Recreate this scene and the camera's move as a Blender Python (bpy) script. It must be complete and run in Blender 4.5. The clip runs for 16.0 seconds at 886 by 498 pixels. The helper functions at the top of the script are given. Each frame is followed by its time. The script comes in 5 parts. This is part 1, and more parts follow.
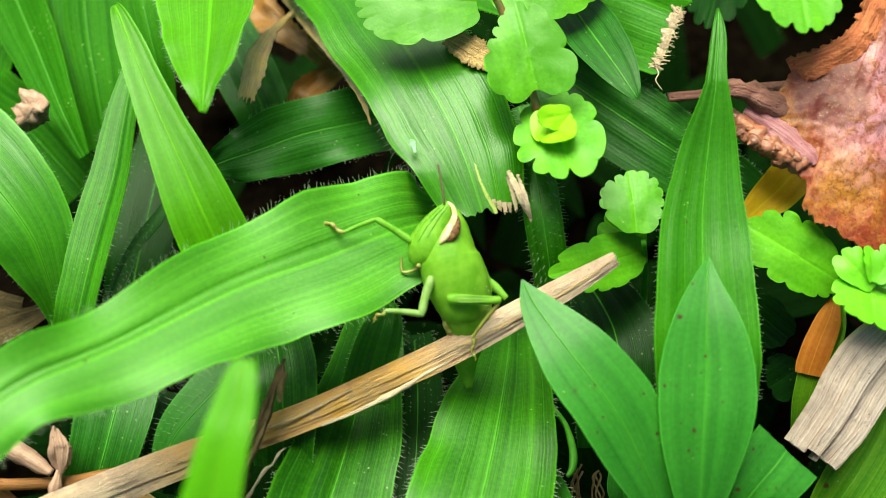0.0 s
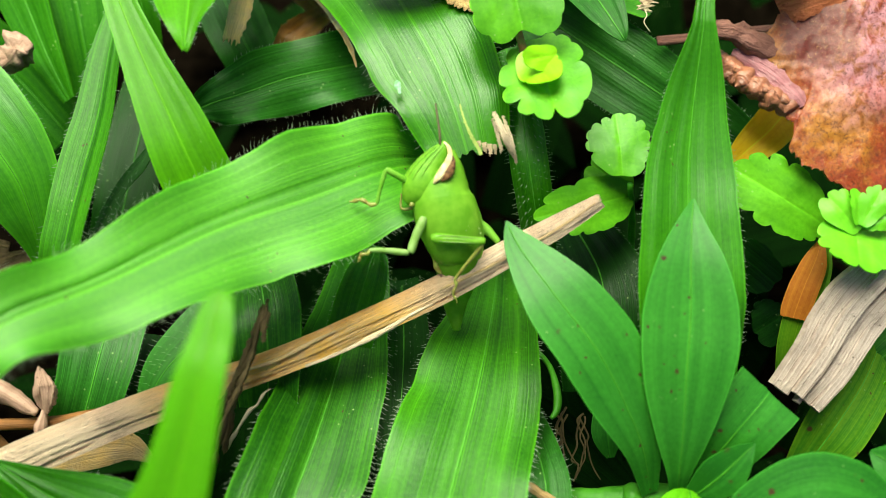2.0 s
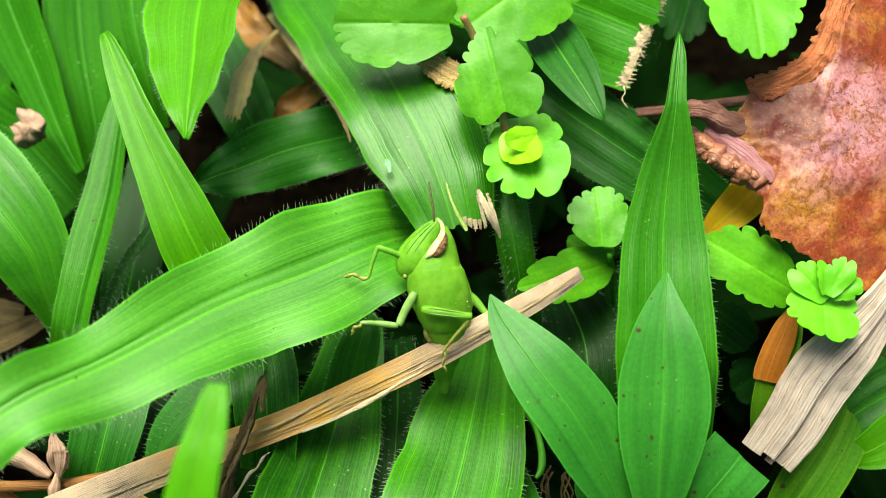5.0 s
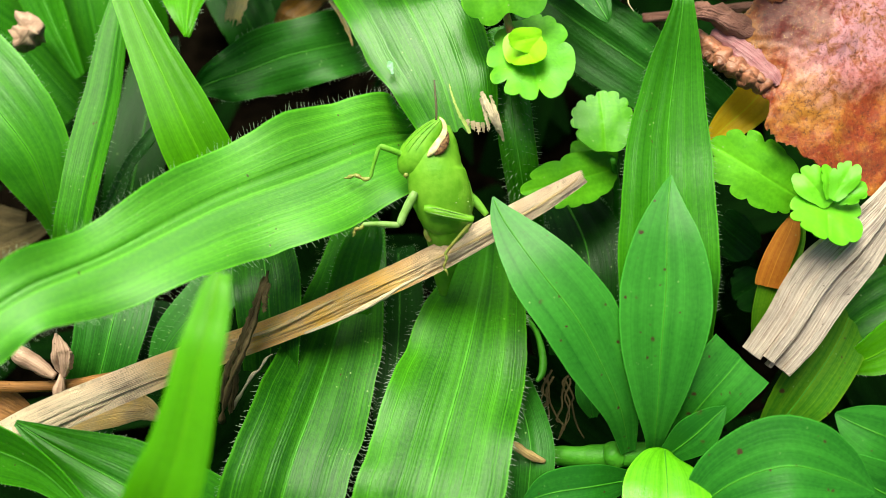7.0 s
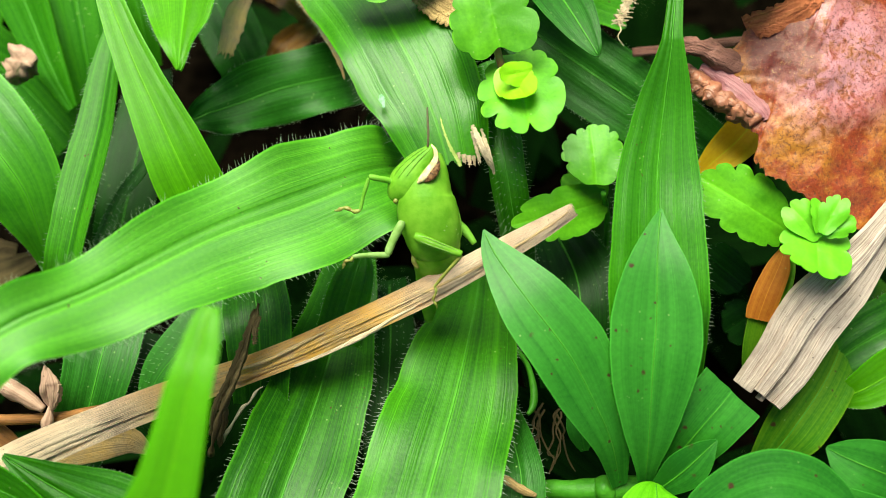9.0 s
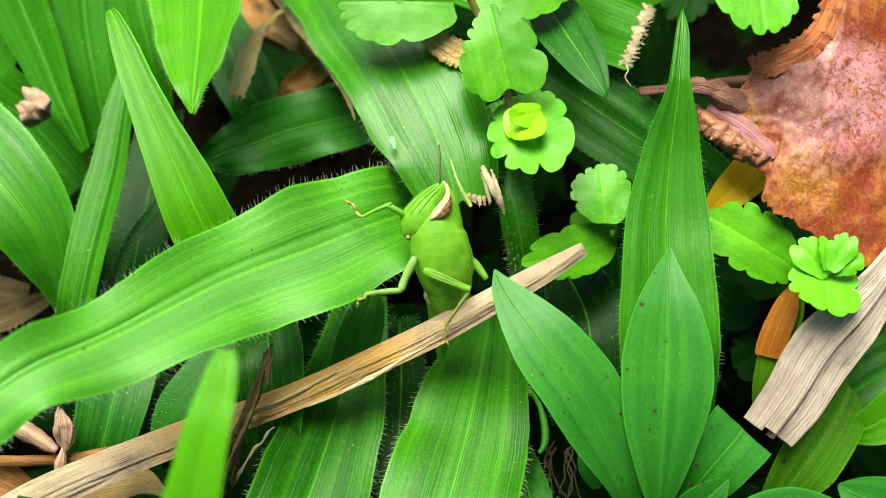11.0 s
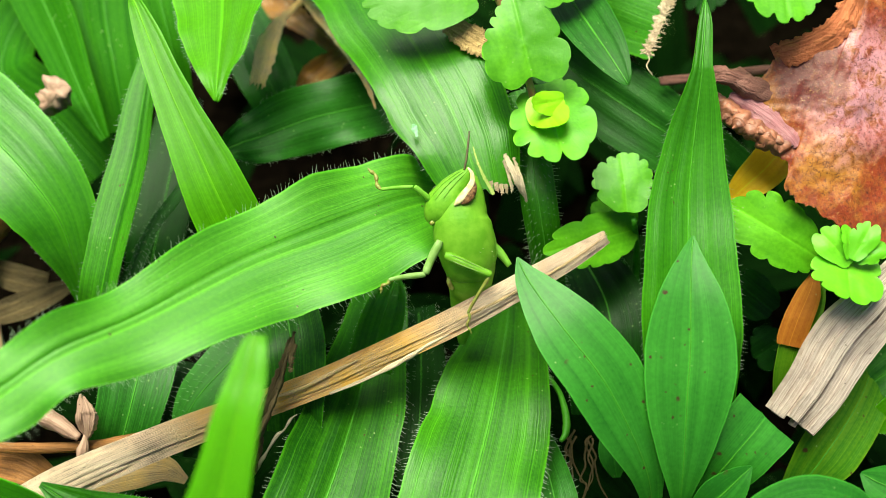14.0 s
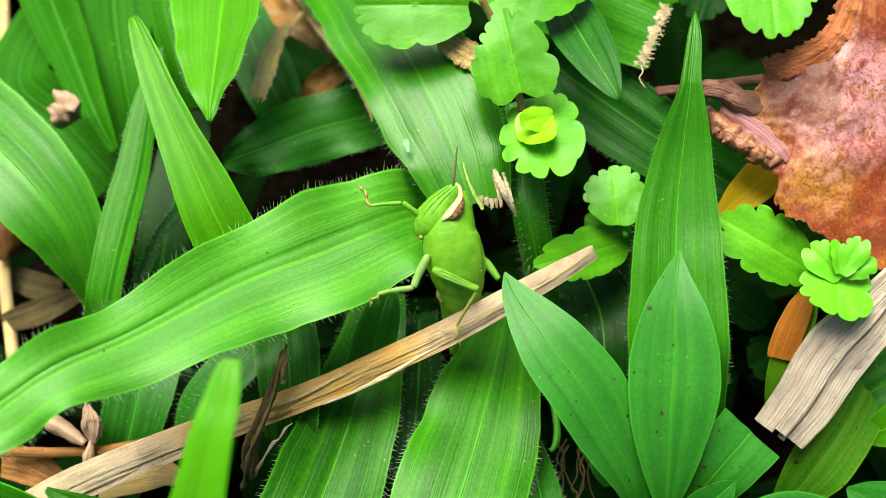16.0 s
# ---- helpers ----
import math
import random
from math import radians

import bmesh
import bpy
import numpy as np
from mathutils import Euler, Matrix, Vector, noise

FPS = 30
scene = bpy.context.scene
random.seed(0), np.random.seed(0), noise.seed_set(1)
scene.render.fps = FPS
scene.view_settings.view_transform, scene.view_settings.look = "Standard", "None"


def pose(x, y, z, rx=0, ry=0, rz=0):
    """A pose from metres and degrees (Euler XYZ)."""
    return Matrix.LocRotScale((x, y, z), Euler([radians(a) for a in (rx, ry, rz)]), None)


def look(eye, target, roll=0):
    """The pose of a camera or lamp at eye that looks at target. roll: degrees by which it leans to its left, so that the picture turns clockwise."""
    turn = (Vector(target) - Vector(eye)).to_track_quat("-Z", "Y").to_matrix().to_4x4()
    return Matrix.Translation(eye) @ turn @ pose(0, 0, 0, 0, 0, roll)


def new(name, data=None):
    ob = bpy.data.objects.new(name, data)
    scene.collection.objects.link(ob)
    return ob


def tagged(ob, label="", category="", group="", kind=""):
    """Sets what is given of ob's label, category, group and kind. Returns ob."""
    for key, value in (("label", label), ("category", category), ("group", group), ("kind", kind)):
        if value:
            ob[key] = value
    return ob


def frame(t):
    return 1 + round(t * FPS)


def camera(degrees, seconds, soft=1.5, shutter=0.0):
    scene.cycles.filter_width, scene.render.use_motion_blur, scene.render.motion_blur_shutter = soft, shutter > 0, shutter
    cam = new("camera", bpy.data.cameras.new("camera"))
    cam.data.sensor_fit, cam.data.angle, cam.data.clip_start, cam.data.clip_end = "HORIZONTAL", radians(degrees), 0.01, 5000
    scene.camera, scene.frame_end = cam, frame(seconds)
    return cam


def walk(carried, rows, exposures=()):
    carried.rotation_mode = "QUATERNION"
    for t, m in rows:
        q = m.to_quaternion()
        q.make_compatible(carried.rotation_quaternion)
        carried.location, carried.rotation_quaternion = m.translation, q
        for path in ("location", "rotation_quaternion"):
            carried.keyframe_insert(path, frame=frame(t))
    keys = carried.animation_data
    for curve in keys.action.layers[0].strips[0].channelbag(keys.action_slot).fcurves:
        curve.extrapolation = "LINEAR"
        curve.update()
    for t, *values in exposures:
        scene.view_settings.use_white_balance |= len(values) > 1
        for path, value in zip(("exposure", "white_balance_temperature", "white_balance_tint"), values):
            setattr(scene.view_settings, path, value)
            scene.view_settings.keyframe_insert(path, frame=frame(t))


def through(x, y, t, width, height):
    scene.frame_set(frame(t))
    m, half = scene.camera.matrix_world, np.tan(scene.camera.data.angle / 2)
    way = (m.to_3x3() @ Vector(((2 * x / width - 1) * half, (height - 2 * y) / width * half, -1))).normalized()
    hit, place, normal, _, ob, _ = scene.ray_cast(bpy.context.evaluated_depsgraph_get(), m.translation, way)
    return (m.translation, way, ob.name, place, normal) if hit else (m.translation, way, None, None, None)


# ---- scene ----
cam = camera(46.0, 16.0, soft=0.85)
PATH = [  # seconds, eye in metres, turn in degrees
    (0, 0.00137, -0.04092, 0.10923, 32.443, 0.365, 0.485),
    (0.5, 0.00015, -0.04171, 0.10783, 31.453, 0.269, 0.747),
    (1, 0.00212, -0.04158, 0.10724, 31.065, -0.023, 0.489),
    (1.5, 0.00306, -0.04200, 0.10743, 30.638, 0.049, 0.564),
    (2, 0.00302, -0.04260, 0.10779, 30.507, 0.360, 0.669),
    (2.5, 0.00401, -0.04138, 0.10718, 29.990, 0.717, 0.672),
    (3, 0.00636, -0.03942, 0.11324, 31.493, 1.064, 0.568),
    (3.2, 0.00731, -0.03827, 0.11573, 31.420, 1.711, 0.842),
    (5.3, 0.00576, -0.04044, 0.11612, 30.450, 1.307, 0.735),
    (5.5, 0.00575, -0.04093, 0.11551, 29.819, 1.290, 0.844),
    (6, 0.00907, -0.04234, 0.11467, 28.372, 1.173, 1.123),
    (6.5, 0.00657, -0.04325, 0.11402, 27.794, 1.182, 1.203),
    (7, 0.00579, -0.04291, 0.11403, 27.495, 1.270, 1.026),
    (7.5, 0.00662, -0.04277, 0.11381, 27.253, 1.438, 0.994),
    (8, 0.00667, -0.04288, 0.11419, 27.715, 1.368, 0.761),
    (8.5, 0.00689, -0.04190, 0.11463, 28.030, 1.193, 0.862),
    (9, 0.00603, -0.04267, 0.11425, 29.119, 0.895, 0.938),
    (9.5, 0.00582, -0.04332, 0.11393, 30.071, 0.585, 0.990),
    (9.7, 0.00607, -0.04192, 0.11516, 30.325, 1.288, 1.069),
    (12, 0.00443, -0.04216, 0.11597, 30.682, 0.986, 0.620),
    (12.5, 0.00534, -0.04186, 0.11644, 30.598, 1.124, 0.668),
    (13, 0.00403, -0.04215, 0.11638, 30.782, 1.040, 0.605),
    (13.5, 0.00378, -0.04246, 0.11623, 30.854, 1.125, 0.623),
    (14, 0.00296, -0.04299, 0.11515, 30.541, 1.141, 0.824),
    (14.5, 0.00339, -0.04265, 0.11531, 30.539, 1.022, 0.788),
    (15, 0.00369, -0.04207, 0.11554, 30.534, 1.163, 0.718),
    (15.5, 0.00712, -0.04176, 0.11654, 30.172, 1.206, 0.859),
    (16, 0.00969, -0.04018, 0.11846, 29.201, 3.775, 2.307),
]
walk(cam, [(r[0], pose(*r[1:])) for r in PATH])
cam.data.dof.use_dof, cam.data.dof.focus_distance, cam.data.dof.aperture_fstop = True, 0.106, 20.0

# ---- light ----
world = bpy.data.worlds.new("world")
scene.world = world
world.use_nodes = True
wn = world.node_tree
sky = wn.nodes.new("ShaderNodeTexSky")
sky.sky_type, sky.sun_disc = "NISHITA", False
sky.sun_elevation, sky.sun_rotation = radians(70.5), radians(-25)
sky.air_density, sky.dust_density, sky.ozone_density = 0.7, 5.0, 0.0
wn.links.new(sky.outputs[0], wn.nodes["Background"].inputs[0])
wn.nodes["Background"].inputs[1].default_value = 0.055
sun = new("sun", bpy.data.lights.new("sun", "SUN"))
sun.data.energy, sun.data.angle, sun.data.color = 4.0, radians(44), (0.94, 1.0, 0.75)
sun.matrix_world = look((-0.14, 0.3, 0.94), (0, 0, 0))
scene.view_settings.exposure = 1.28

# ---- materials ----
MM = 0.001
TO_VIEW = Vector((0.0, -0.5, 0.866))


def nodes_of(name):
    m = bpy.data.materials.new(name)
    m.use_nodes = True
    t = m.node_tree
    return m, t, t.nodes["Principled BSDF"]


def add(t, kind, ins=None, **props):
    n = t.nodes.new("ShaderNode" + kind)
    for k, v in props.items():
        if k == "operation":
            n.operation = v
        elif k == "blend":
            n.data_type, n.blend_type = "RGBA", v
    for k, v in (ins or {}).items():
        if isinstance(v, bpy.types.NodeSocket):
            t.links.new(v, n.inputs[k])
        else:
            n.inputs[k].default_value = v
    return n


def math_node(t, op, a, b=0.0, c=0.0):
    return add(t, "Math", {0: a, 1: b, 2: c}, operation=op).outputs[0]


def mix_colour(t, fac, a, b, blend="MIX"):
    n = add(t, "Mix", {0: fac, 6: a, 7: b}, blend=blend)
    return n.outputs[2]


def ramp(t, fac, lo, hi):
    n = add(t, "MapRange", {0: fac, 1: lo, 2: hi})
    n.clamp = True
    return n.outputs[0]


def rgb(r, g, b):
    return (r, g, b, 1.0)


def leaf_material(name, dark, light, glow, veins="parallel", ribs=26.0, gloss=0.36, through=0.35, specks=0.0, relief=0.22, sheen=0.35, speck_scale=330.0, stripes=1.0):
    """Green leaf: ribs along or across it, mottling, specks, sheen, and light that comes through."""
    m, t, p = nodes_of(name)
    uv = add(t, "UVMap").outputs[0]
    sep = add(t, "SeparateXYZ", {0: uv})
    u, v = sep.outputs[0], sep.outputs[1]
    obj = add(t, "TexCoord").outputs[3]
    rnd = add(t, "ObjectInfo").outputs[5]
    stretch = add(t, "CombineXYZ", {0: math_node(t, "MULTIPLY", u, 70.0), 1: math_node(t, "MULTIPLY", v, 0.35), 2: math_node(t, "MULTIPLY", rnd, 20.0)})
    grain = add(t, "TexNoise", {"Vector": stretch.outputs[0], "Scale": 1.0, "Detail": 3.0}).outputs[0]
    blotch = add(t, "TexNoise", {"Vector": obj, "Scale": 160.0, "Detail": 4.0}).outputs[0]
    fine = add(t, "TexNoise", {"Vector": obj, "Scale": 2600.0, "Detail": 2.0}).outputs[0]
    off = math_node(t, "ABSOLUTE", math_node(t, "SUBTRACT", u, 0.5))
    rib = ramp(t, off, 0.022, 0.006)
    if veins == "parallel":
        lanes = add(t, "CombineXYZ", {0: math_node(t, "MULTIPLY", u, ribs * 2.0), 1: math_node(t, "MULTIPLY", v, 0.06), 2: math_node(t, "MULTIPLY", rnd, 37.0)})
        lane = add(t, "TexNoise", {"Vector": lanes.outputs[0], "Scale": 1.0, "Detail": 2.0, "Roughness": 0.6}).outputs[0]
        line = ramp(t, lane, 0.5, 0.68)
        second = ramp(t, math_node(t, "ABSOLUTE", math_node(t, "SUBTRACT", math_node(t, "FRACT", math_node(t, "MULTIPLY", u, 5.0)), 0.5)), 0.03, 0.0)
        line = math_node(t, "MAXIMUM", math_node(t, "MULTIPLY", line, 0.8), math_node(t, "MULTIPLY", second, 0.7))
        rib = math_node(t, "MAXIMUM", rib, math_node(t, "MULTIPLY", second, 0.55 * min(1.0, stripes + 0.2)))
    else:
        slant = math_node(t, "MULTIPLY_ADD", off, -5.5, math_node(t, "MULTIPLY", v, 1.1))
        tri = math_node(t, "ABSOLUTE", math_node(t, "SUBTRACT", math_node(t, "FRACT", slant), 0.5))
        cells = add(t, "TexVoronoi", {"Vector": obj, "Scale": 1300.0})
        cells.feature = "DISTANCE_TO_EDGE"
        grain = add(t, "TexNoise", {"Vector": obj, "Scale": 520.0, "Detail": 4.0, "Roughness": 0.6}).outputs[0]
        line = math_node(t, "MULTIPLY_ADD", ramp(t, tri, 0.08, 0.0), 0.22, math_node(t, "MULTIPLY", ramp(t, cells.outputs[0], 0.2, 0.0), -0.16))
    bands = add(t, "CombineXYZ", {0: math_node(t, "MULTIPLY", u, 7.0), 1: math_node(t, "MULTIPLY", v, 0.12), 2: math_node(t, "MULTIPLY", rnd, 51.0)})
    broad = add(t, "TexNoise", {"Vector": bands.outputs[0], "Scale": 1.0, "Detail": 1.0}).outputs[0]
    even = 0.4 if veins == "parallel" else 1.0
    tone = math_node(t, "MULTIPLY_ADD", grain, 0.5, math_node(t, "MULTIPLY_ADD", blotch, even, -0.42 - 0.55 * even))
    tone = math_node(t, "MULTIPLY_ADD", broad, 0.9, math_node(t, "MULTIPLY_ADD", fine, 0.5, math_node(t, "SUBTRACT", tone, 0.25)))
    tone = math_node(t, "MULTIPLY_ADD", ramp(t, off, 0.478, 0.492), 0.55, tone)
    tone = math_node(t, "ADD", tone, math_node(t, "MULTIPLY_ADD", rnd, 0.3, -0.15))
    if veins == "parallel":
        threads = add(t, "CombineXYZ", {0: math_node(t, "MULTIPLY", u, ribs * 7.0), 1: math_node(t, "MULTIPLY", v, 0.05), 2: math_node(t, "MULTIPLY", rnd, 13.0)})
        thread = add(t, "TexNoise", {"Vector": threads.outputs[0], "Scale": 1.0, "Detail": 1.0}).outputs[0]
        tone = math_node(t, "MULTIPLY_ADD", ramp(t, thread, 0.35, 0.65), 0.34 * stripes, math_node(t, "SUBTRACT", tone, 0.17 * stripes))
    tone = math_node(t, "MULTIPLY_ADD", line, (0.4 if veins == "parallel" else 0.12) * stripes, tone)
    tone = math_node(t, "MULTIPLY_ADD", rib, 0.5 if veins == "parallel" else 0.16, tone)
    tone = ramp(t, tone, 0.0, 1.0)
    colour = mix_colour(t, tone, rgb(*dark), rgb(*light))
    if specks:
        wobble = add(t, "VectorMath", {0: add(t, "TexNoise", {"Vector": obj, "Scale": 1500.0, "Detail": 2.0}).outputs[1], 1: (0.0005, 0.0005, 0.0005)}, operation="MULTIPLY").outputs[0]
        torn = add(t, "VectorMath", {0: obj, 1: wobble}, operation="ADD").outputs[0]
        dots = add(t, "TexVoronoi", {"Vector": torn, "Scale": speck_scale, "Randomness": 1.0}).outputs[0]
        spot = math_node(t, "MULTIPLY", ramp(t, dots, 0.12, 0.07), math_node(t, "GREATER_THAN", blotch, 0.84 - specks))
        tiny = add(t, "TexVoronoi", {"Vector": torn, "Scale": speck_scale * 2.3}).outputs[0]
        spot = math_node(t, "MAXIMUM", spot, math_node(t, "MULTIPLY", ramp(t, tiny, 0.14, 0.08), ramp(t, blotch, 0.86 - specks, 0.9 - specks)))
        colour = mix_colour(t, spot, colour, rgb(0.06, 0.035, 0.012))
    dust = math_node(t, "MULTIPLY", ramp(t, add(t, "TexVoronoi", {"Vector": obj, "Scale": 1100.0}).outputs[0], 0.13, 0.06), ramp(t, blotch, 0.52, 0.7))
    colour = mix_colour(t, dust, colour, rgb(0.3, 0.45, 0.16))
    height = math_node(t, "MULTIPLY_ADD", line, 0.5 * stripes, math_node(t, "MULTIPLY_ADD", grain, 0.6, math_node(t, "MULTIPLY", fine, 0.3)))
    bump = add(t, "Bump", {"Strength": relief, "Distance": 0.0004, "Height": height})
    t.links.new(colour, p.inputs["Base Color"])
    t.links.new(bump.outputs[0], p.inputs["Normal"])
    t.links.new(math_node(t, "MULTIPLY_ADD", blotch, 0.12, gloss - 0.06), p.inputs["Roughness"])
    p.inputs["Specular IOR Level"].default_value = sheen
    trans = add(t, "BsdfTranslucent", {0: mix_colour(t, 1.0, colour, rgb(*glow), "MULTIPLY")})
    both = add(t, "MixShader", {0: through, 1: p.outputs[0], 2: trans.outputs[0]})
    t.links.new(both.outputs[0], t.nodes["Material Output"].inputs[0])
    return m


def dry_material(name, dark, light, streak=30.0, rough=0.75, relief=0.6, patches=None, shine=0.2, gold=None):
    """Dead plant matter: fibres along it, stains and cracks."""
    m, t, p = nodes_of(name)
    sep = add(t, "SeparateXYZ", {0: add(t, "UVMap").outputs[0]})
    obj = add(t, "TexCoord").outputs[3]
    vec = add(t, "CombineXYZ", {0: math_node(t, "MULTIPLY", sep.outputs[0], streak), 1: math_node(t, "MULTIPLY", sep.outputs[1], 0.8)})
    fibre = add(t, "TexNoise", {"Vector": vec.outputs[0], "Scale": 1.0, "Detail": 5.0, "Roughness": 0.65}).outputs[0]
    stain = add(t, "TexNoise", {"Vector": obj, "Scale": 210.0, "Detail": 5.0, "Roughness": 0.7}).outputs[0]
    spots = add(t, "TexNoise", {"Vector": obj, "Scale": 3200.0, "Detail": 3.0}).outputs[0]
    tone = ramp(t, math_node(t, "MULTIPLY_ADD", fibre, 1.5, math_node(t, "MULTIPLY_ADD", stain, 0.6, -0.45)), 0.32 if gold else 0.22, 0.6 if gold else 0.85)
    colour = mix_colour(t, tone, rgb(*dark), rgb(*light))
    if patches:
        colour = mix_colour(t, math_node(t, "MULTIPLY", ramp(t, math_node(t, "MULTIPLY_ADD", fibre, 0.5, stain), 0.66, 0.98), 0.75), colour, rgb(*patches))
    if gold:
        zone = math_node(t, "MULTIPLY", ramp(t, sep.outputs[1], gold[0] - 0.9, gold[0]), ramp(t, sep.outputs[1], gold[1] + 0.9, gold[1]))
        colour = mix_colour(t, math_node(t, "MULTIPLY", zone, ramp(t, math_node(t, "ADD", stain, fibre), 0.7, 1.12)), colour, rgb(0.86, 0.47, 0.06))
    colour = mix_colour(t, math_node(t, "MULTIPLY", ramp(t, spots, 0.66, 0.74), 0.7), colour, rgb(dark[0] * 0.4, dark[1] * 0.4, dark[2] * 0.4))
    bump = add(t, "Bump", {"Strength": relief, "Distance": 0.0006, "Height": math_node(t, "MULTIPLY_ADD", spots, 0.3, fibre)})
    t.links.new(colour, p.inputs["Base Color"])
    t.links.new(bump.outputs[0], p.inputs["Normal"])
    p.inputs["Roughness"].default_value = rough
    p.inputs["Specular IOR Level"].default_value = shine
    return m


def plain_material(name, colour, rough=0.5, other=None, scale=900.0, through=0.0, gloss=0.5, relief=0.25):
    m, t, p = nodes_of(name)
    obj = add(t, "TexCoord").outputs[3]
    n = add(t, "TexNoise", {"Vector": obj, "Scale": scale, "Detail": 4.0}).outputs[0]
    c = mix_colour(t, ramp(t, n, 0.35, 0.65), rgb(*colour), rgb(*(other or tuple(x * 0.75 for x in colour))))
    t.links.new(c, p.inputs["Base Color"])
    grit = add(t, "TexNoise", {"Vector": obj, "Scale": scale * 4.0, "Detail": 3.0}).outputs[0]
    bump = add(t, "Bump", {"Strength": relief, "Distance": 0.0003, "Height": math_node(t, "ADD", n, grit)})
    t.links.new(bump.outputs[0], p.inputs["Normal"])
    p.inputs["Roughness"].default_value = rough
    p.inputs["Specular IOR Level"].default_value = gloss
    if through:
        trans = add(t, "BsdfTranslucent", {0: c})
        both = add(t, "MixShader", {0: through, 1: p.outputs[0], 2: trans.outputs[0]})
        t.links.new(both.outputs[0], t.nodes["Material Output"].inputs[0])
    return m


YOUNG = leaf_material("young_blade", (0.06, 0.25, 0.001), (0.13, 0.46, 0.002), (2.0, 2.0, 0.4), ribs=9, through=0.45, sheen=0.35, stripes=0.6)
BRIGHT = leaf_material("bright_blade", (0.028, 0.2, 0.002), (0.1, 0.46, 0.005), (2.0, 2.1, 0.4), ribs=22, gloss=0.44, through=0.42, specks=0.26, speck_scale=560.0, sheen=0.36, stripes=0.7)
BACKLIT = leaf_material("backlit_blade", (0.03, 0.2, 0.002), (0.1, 0.42, 0.006), (2.0, 2.1, 0.4), ribs=8, gloss=0.4, through=0.42, sheen=0.5, stripes=0.4)
SATIN = leaf_material("satin_blade", (0.05, 0.26, 0.003), (0.15, 0.52, 0.012), (2.0, 2.1, 0.4), ribs=22, gloss=0.54, through=0.42, specks=0.24, speck_scale=1000.0, sheen=0.68, stripes=0.55)
GREEN = leaf_material("mature_blade", (0.01, 0.1, 0.001), (0.06, 0.3, 0.006), (1.8, 2.1, 0.4), ribs=24, stripes=0.55, gloss=0.36, through=0.27, sheen=0.32, specks=0.26, speck_scale=560.0)
GLOSSY = leaf_material("glossy_blade", (0.01, 0.1, 0.001), (0.06, 0.28, 0.003), (1.8, 2.1, 0.4), ribs=24, stripes=0.6, gloss=0.3, through=0.3, sheen=0.34, specks=0.2, speck_scale=900.0)
BACK = leaf_material("back_blade", (0.01, 0.1, 0.001), (0.045, 0.24, 0.002), (1.8, 2.0, 0.3), ribs=12, gloss=0.6, through=0.3, sheen=0.08)
# Slightly darker copy of the mature green; lower blades' shade is in the colour.
STRIPED = leaf_material("striped_blade", (0.008, 0.075, 0.001), (0.06, 0.29, 0.003), (1.8, 2.0, 0.3), ribs=24, gloss=0.4, through=0.25, sheen=0.25, stripes=0.7, specks=0.24, speck_scale=900.0)
MOTTLED = leaf_material("mottled_leaf", (0.03, 0.15, 0.004), (0.16, 0.33, 0.01), (1.6, 1.6, 0.4), ribs=8, gloss=0.5, through=0.25, sheen=0.2, specks=0.36, stripes=0.4)
# Darkened copy of the blade green; the shade on deep leaves is in its colour.
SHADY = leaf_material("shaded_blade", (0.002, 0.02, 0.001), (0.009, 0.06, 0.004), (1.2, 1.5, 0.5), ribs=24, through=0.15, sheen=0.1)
# Near-black blade colour: the shade of the gaps is put into it.
GAP_SHADE = leaf_material("gap_shade_blade", (0.0006, 0.005, 0.0004), (0.003, 0.02, 0.0015), (1.2, 1.5, 0.5), ribs=24, through=0.06, gloss=0.8, sheen=0.02)
# Dark green of several blades; on the low ones it stands partly for shade.
DEEP = leaf_material("dark_green_blade", (0.007, 0.06, 0.003), (0.032, 0.18, 0.014), (1.4, 1.8, 0.5), ribs=24, through=0.12, sheen=0.16)
HERB = leaf_material("broad_leaf", (0.013, 0.13, 0.008), (0.056, 0.33, 0.026), (1.6, 2.0, 0.5), ribs=5, gloss=0.42, specks=0.4, relief=0.14, sheen=0.36, stripes=0.12)
CRENATE = leaf_material("scalloped_leaf", (0.07, 0.3, 0.003), (0.19, 0.58, 0.014), (1.8, 1.8, 0.5), veins="net", gloss=0.45, relief=0.13, sheen=0.4)
LIME = leaf_material("fresh_leaf", (0.23, 0.53, 0.003), (0.36, 0.7, 0.01), (1.7, 1.6, 0.5), veins="net", gloss=0.45, relief=0.13, sheen=0.4)
PERKY = leaf_material("rosette_leaf", (0.12, 0.44, 0.008), (0.23, 0.66, 0.025), (1.7, 1.7, 0.5), veins="net", gloss=0.45, relief=0.13, sheen=0.4)
FRESH = leaf_material("fresh_blade", (0.08, 0.33, 0.003), (0.18, 0.56, 0.015), (2.0, 2.0, 0.4), ribs=9, through=0.4, sheen=0.4, stripes=0.6)
YELLOW = leaf_material("yellow_leaf", (0.72, 0.42, 0.008), (0.95, 0.76, 0.03), (1.6, 1.3, 0.6), ribs=9, gloss=0.5, specks=0.3, sheen=0.25, stripes=0.2)
ORANGE = leaf_material("orange_leaf", (0.3, 0.08, 0.008), (0.54, 0.22, 0.02), (1.4, 1.1, 0.6), ribs=9, gloss=0.55, specks=0.34, sheen=0.25, stripes=0.3)
STRAW = dry_material("straw", (0.27, 0.11, 0.04), (0.92, 0.7, 0.43), streak=30, relief=0.8, patches=(0.85, 0.5, 0.1))
CULM = dry_material("straw_culm", (0.13, 0.04, 0.02), (0.98, 0.74, 0.54), streak=9, relief=1.0, gold=(2.5, 4.4))
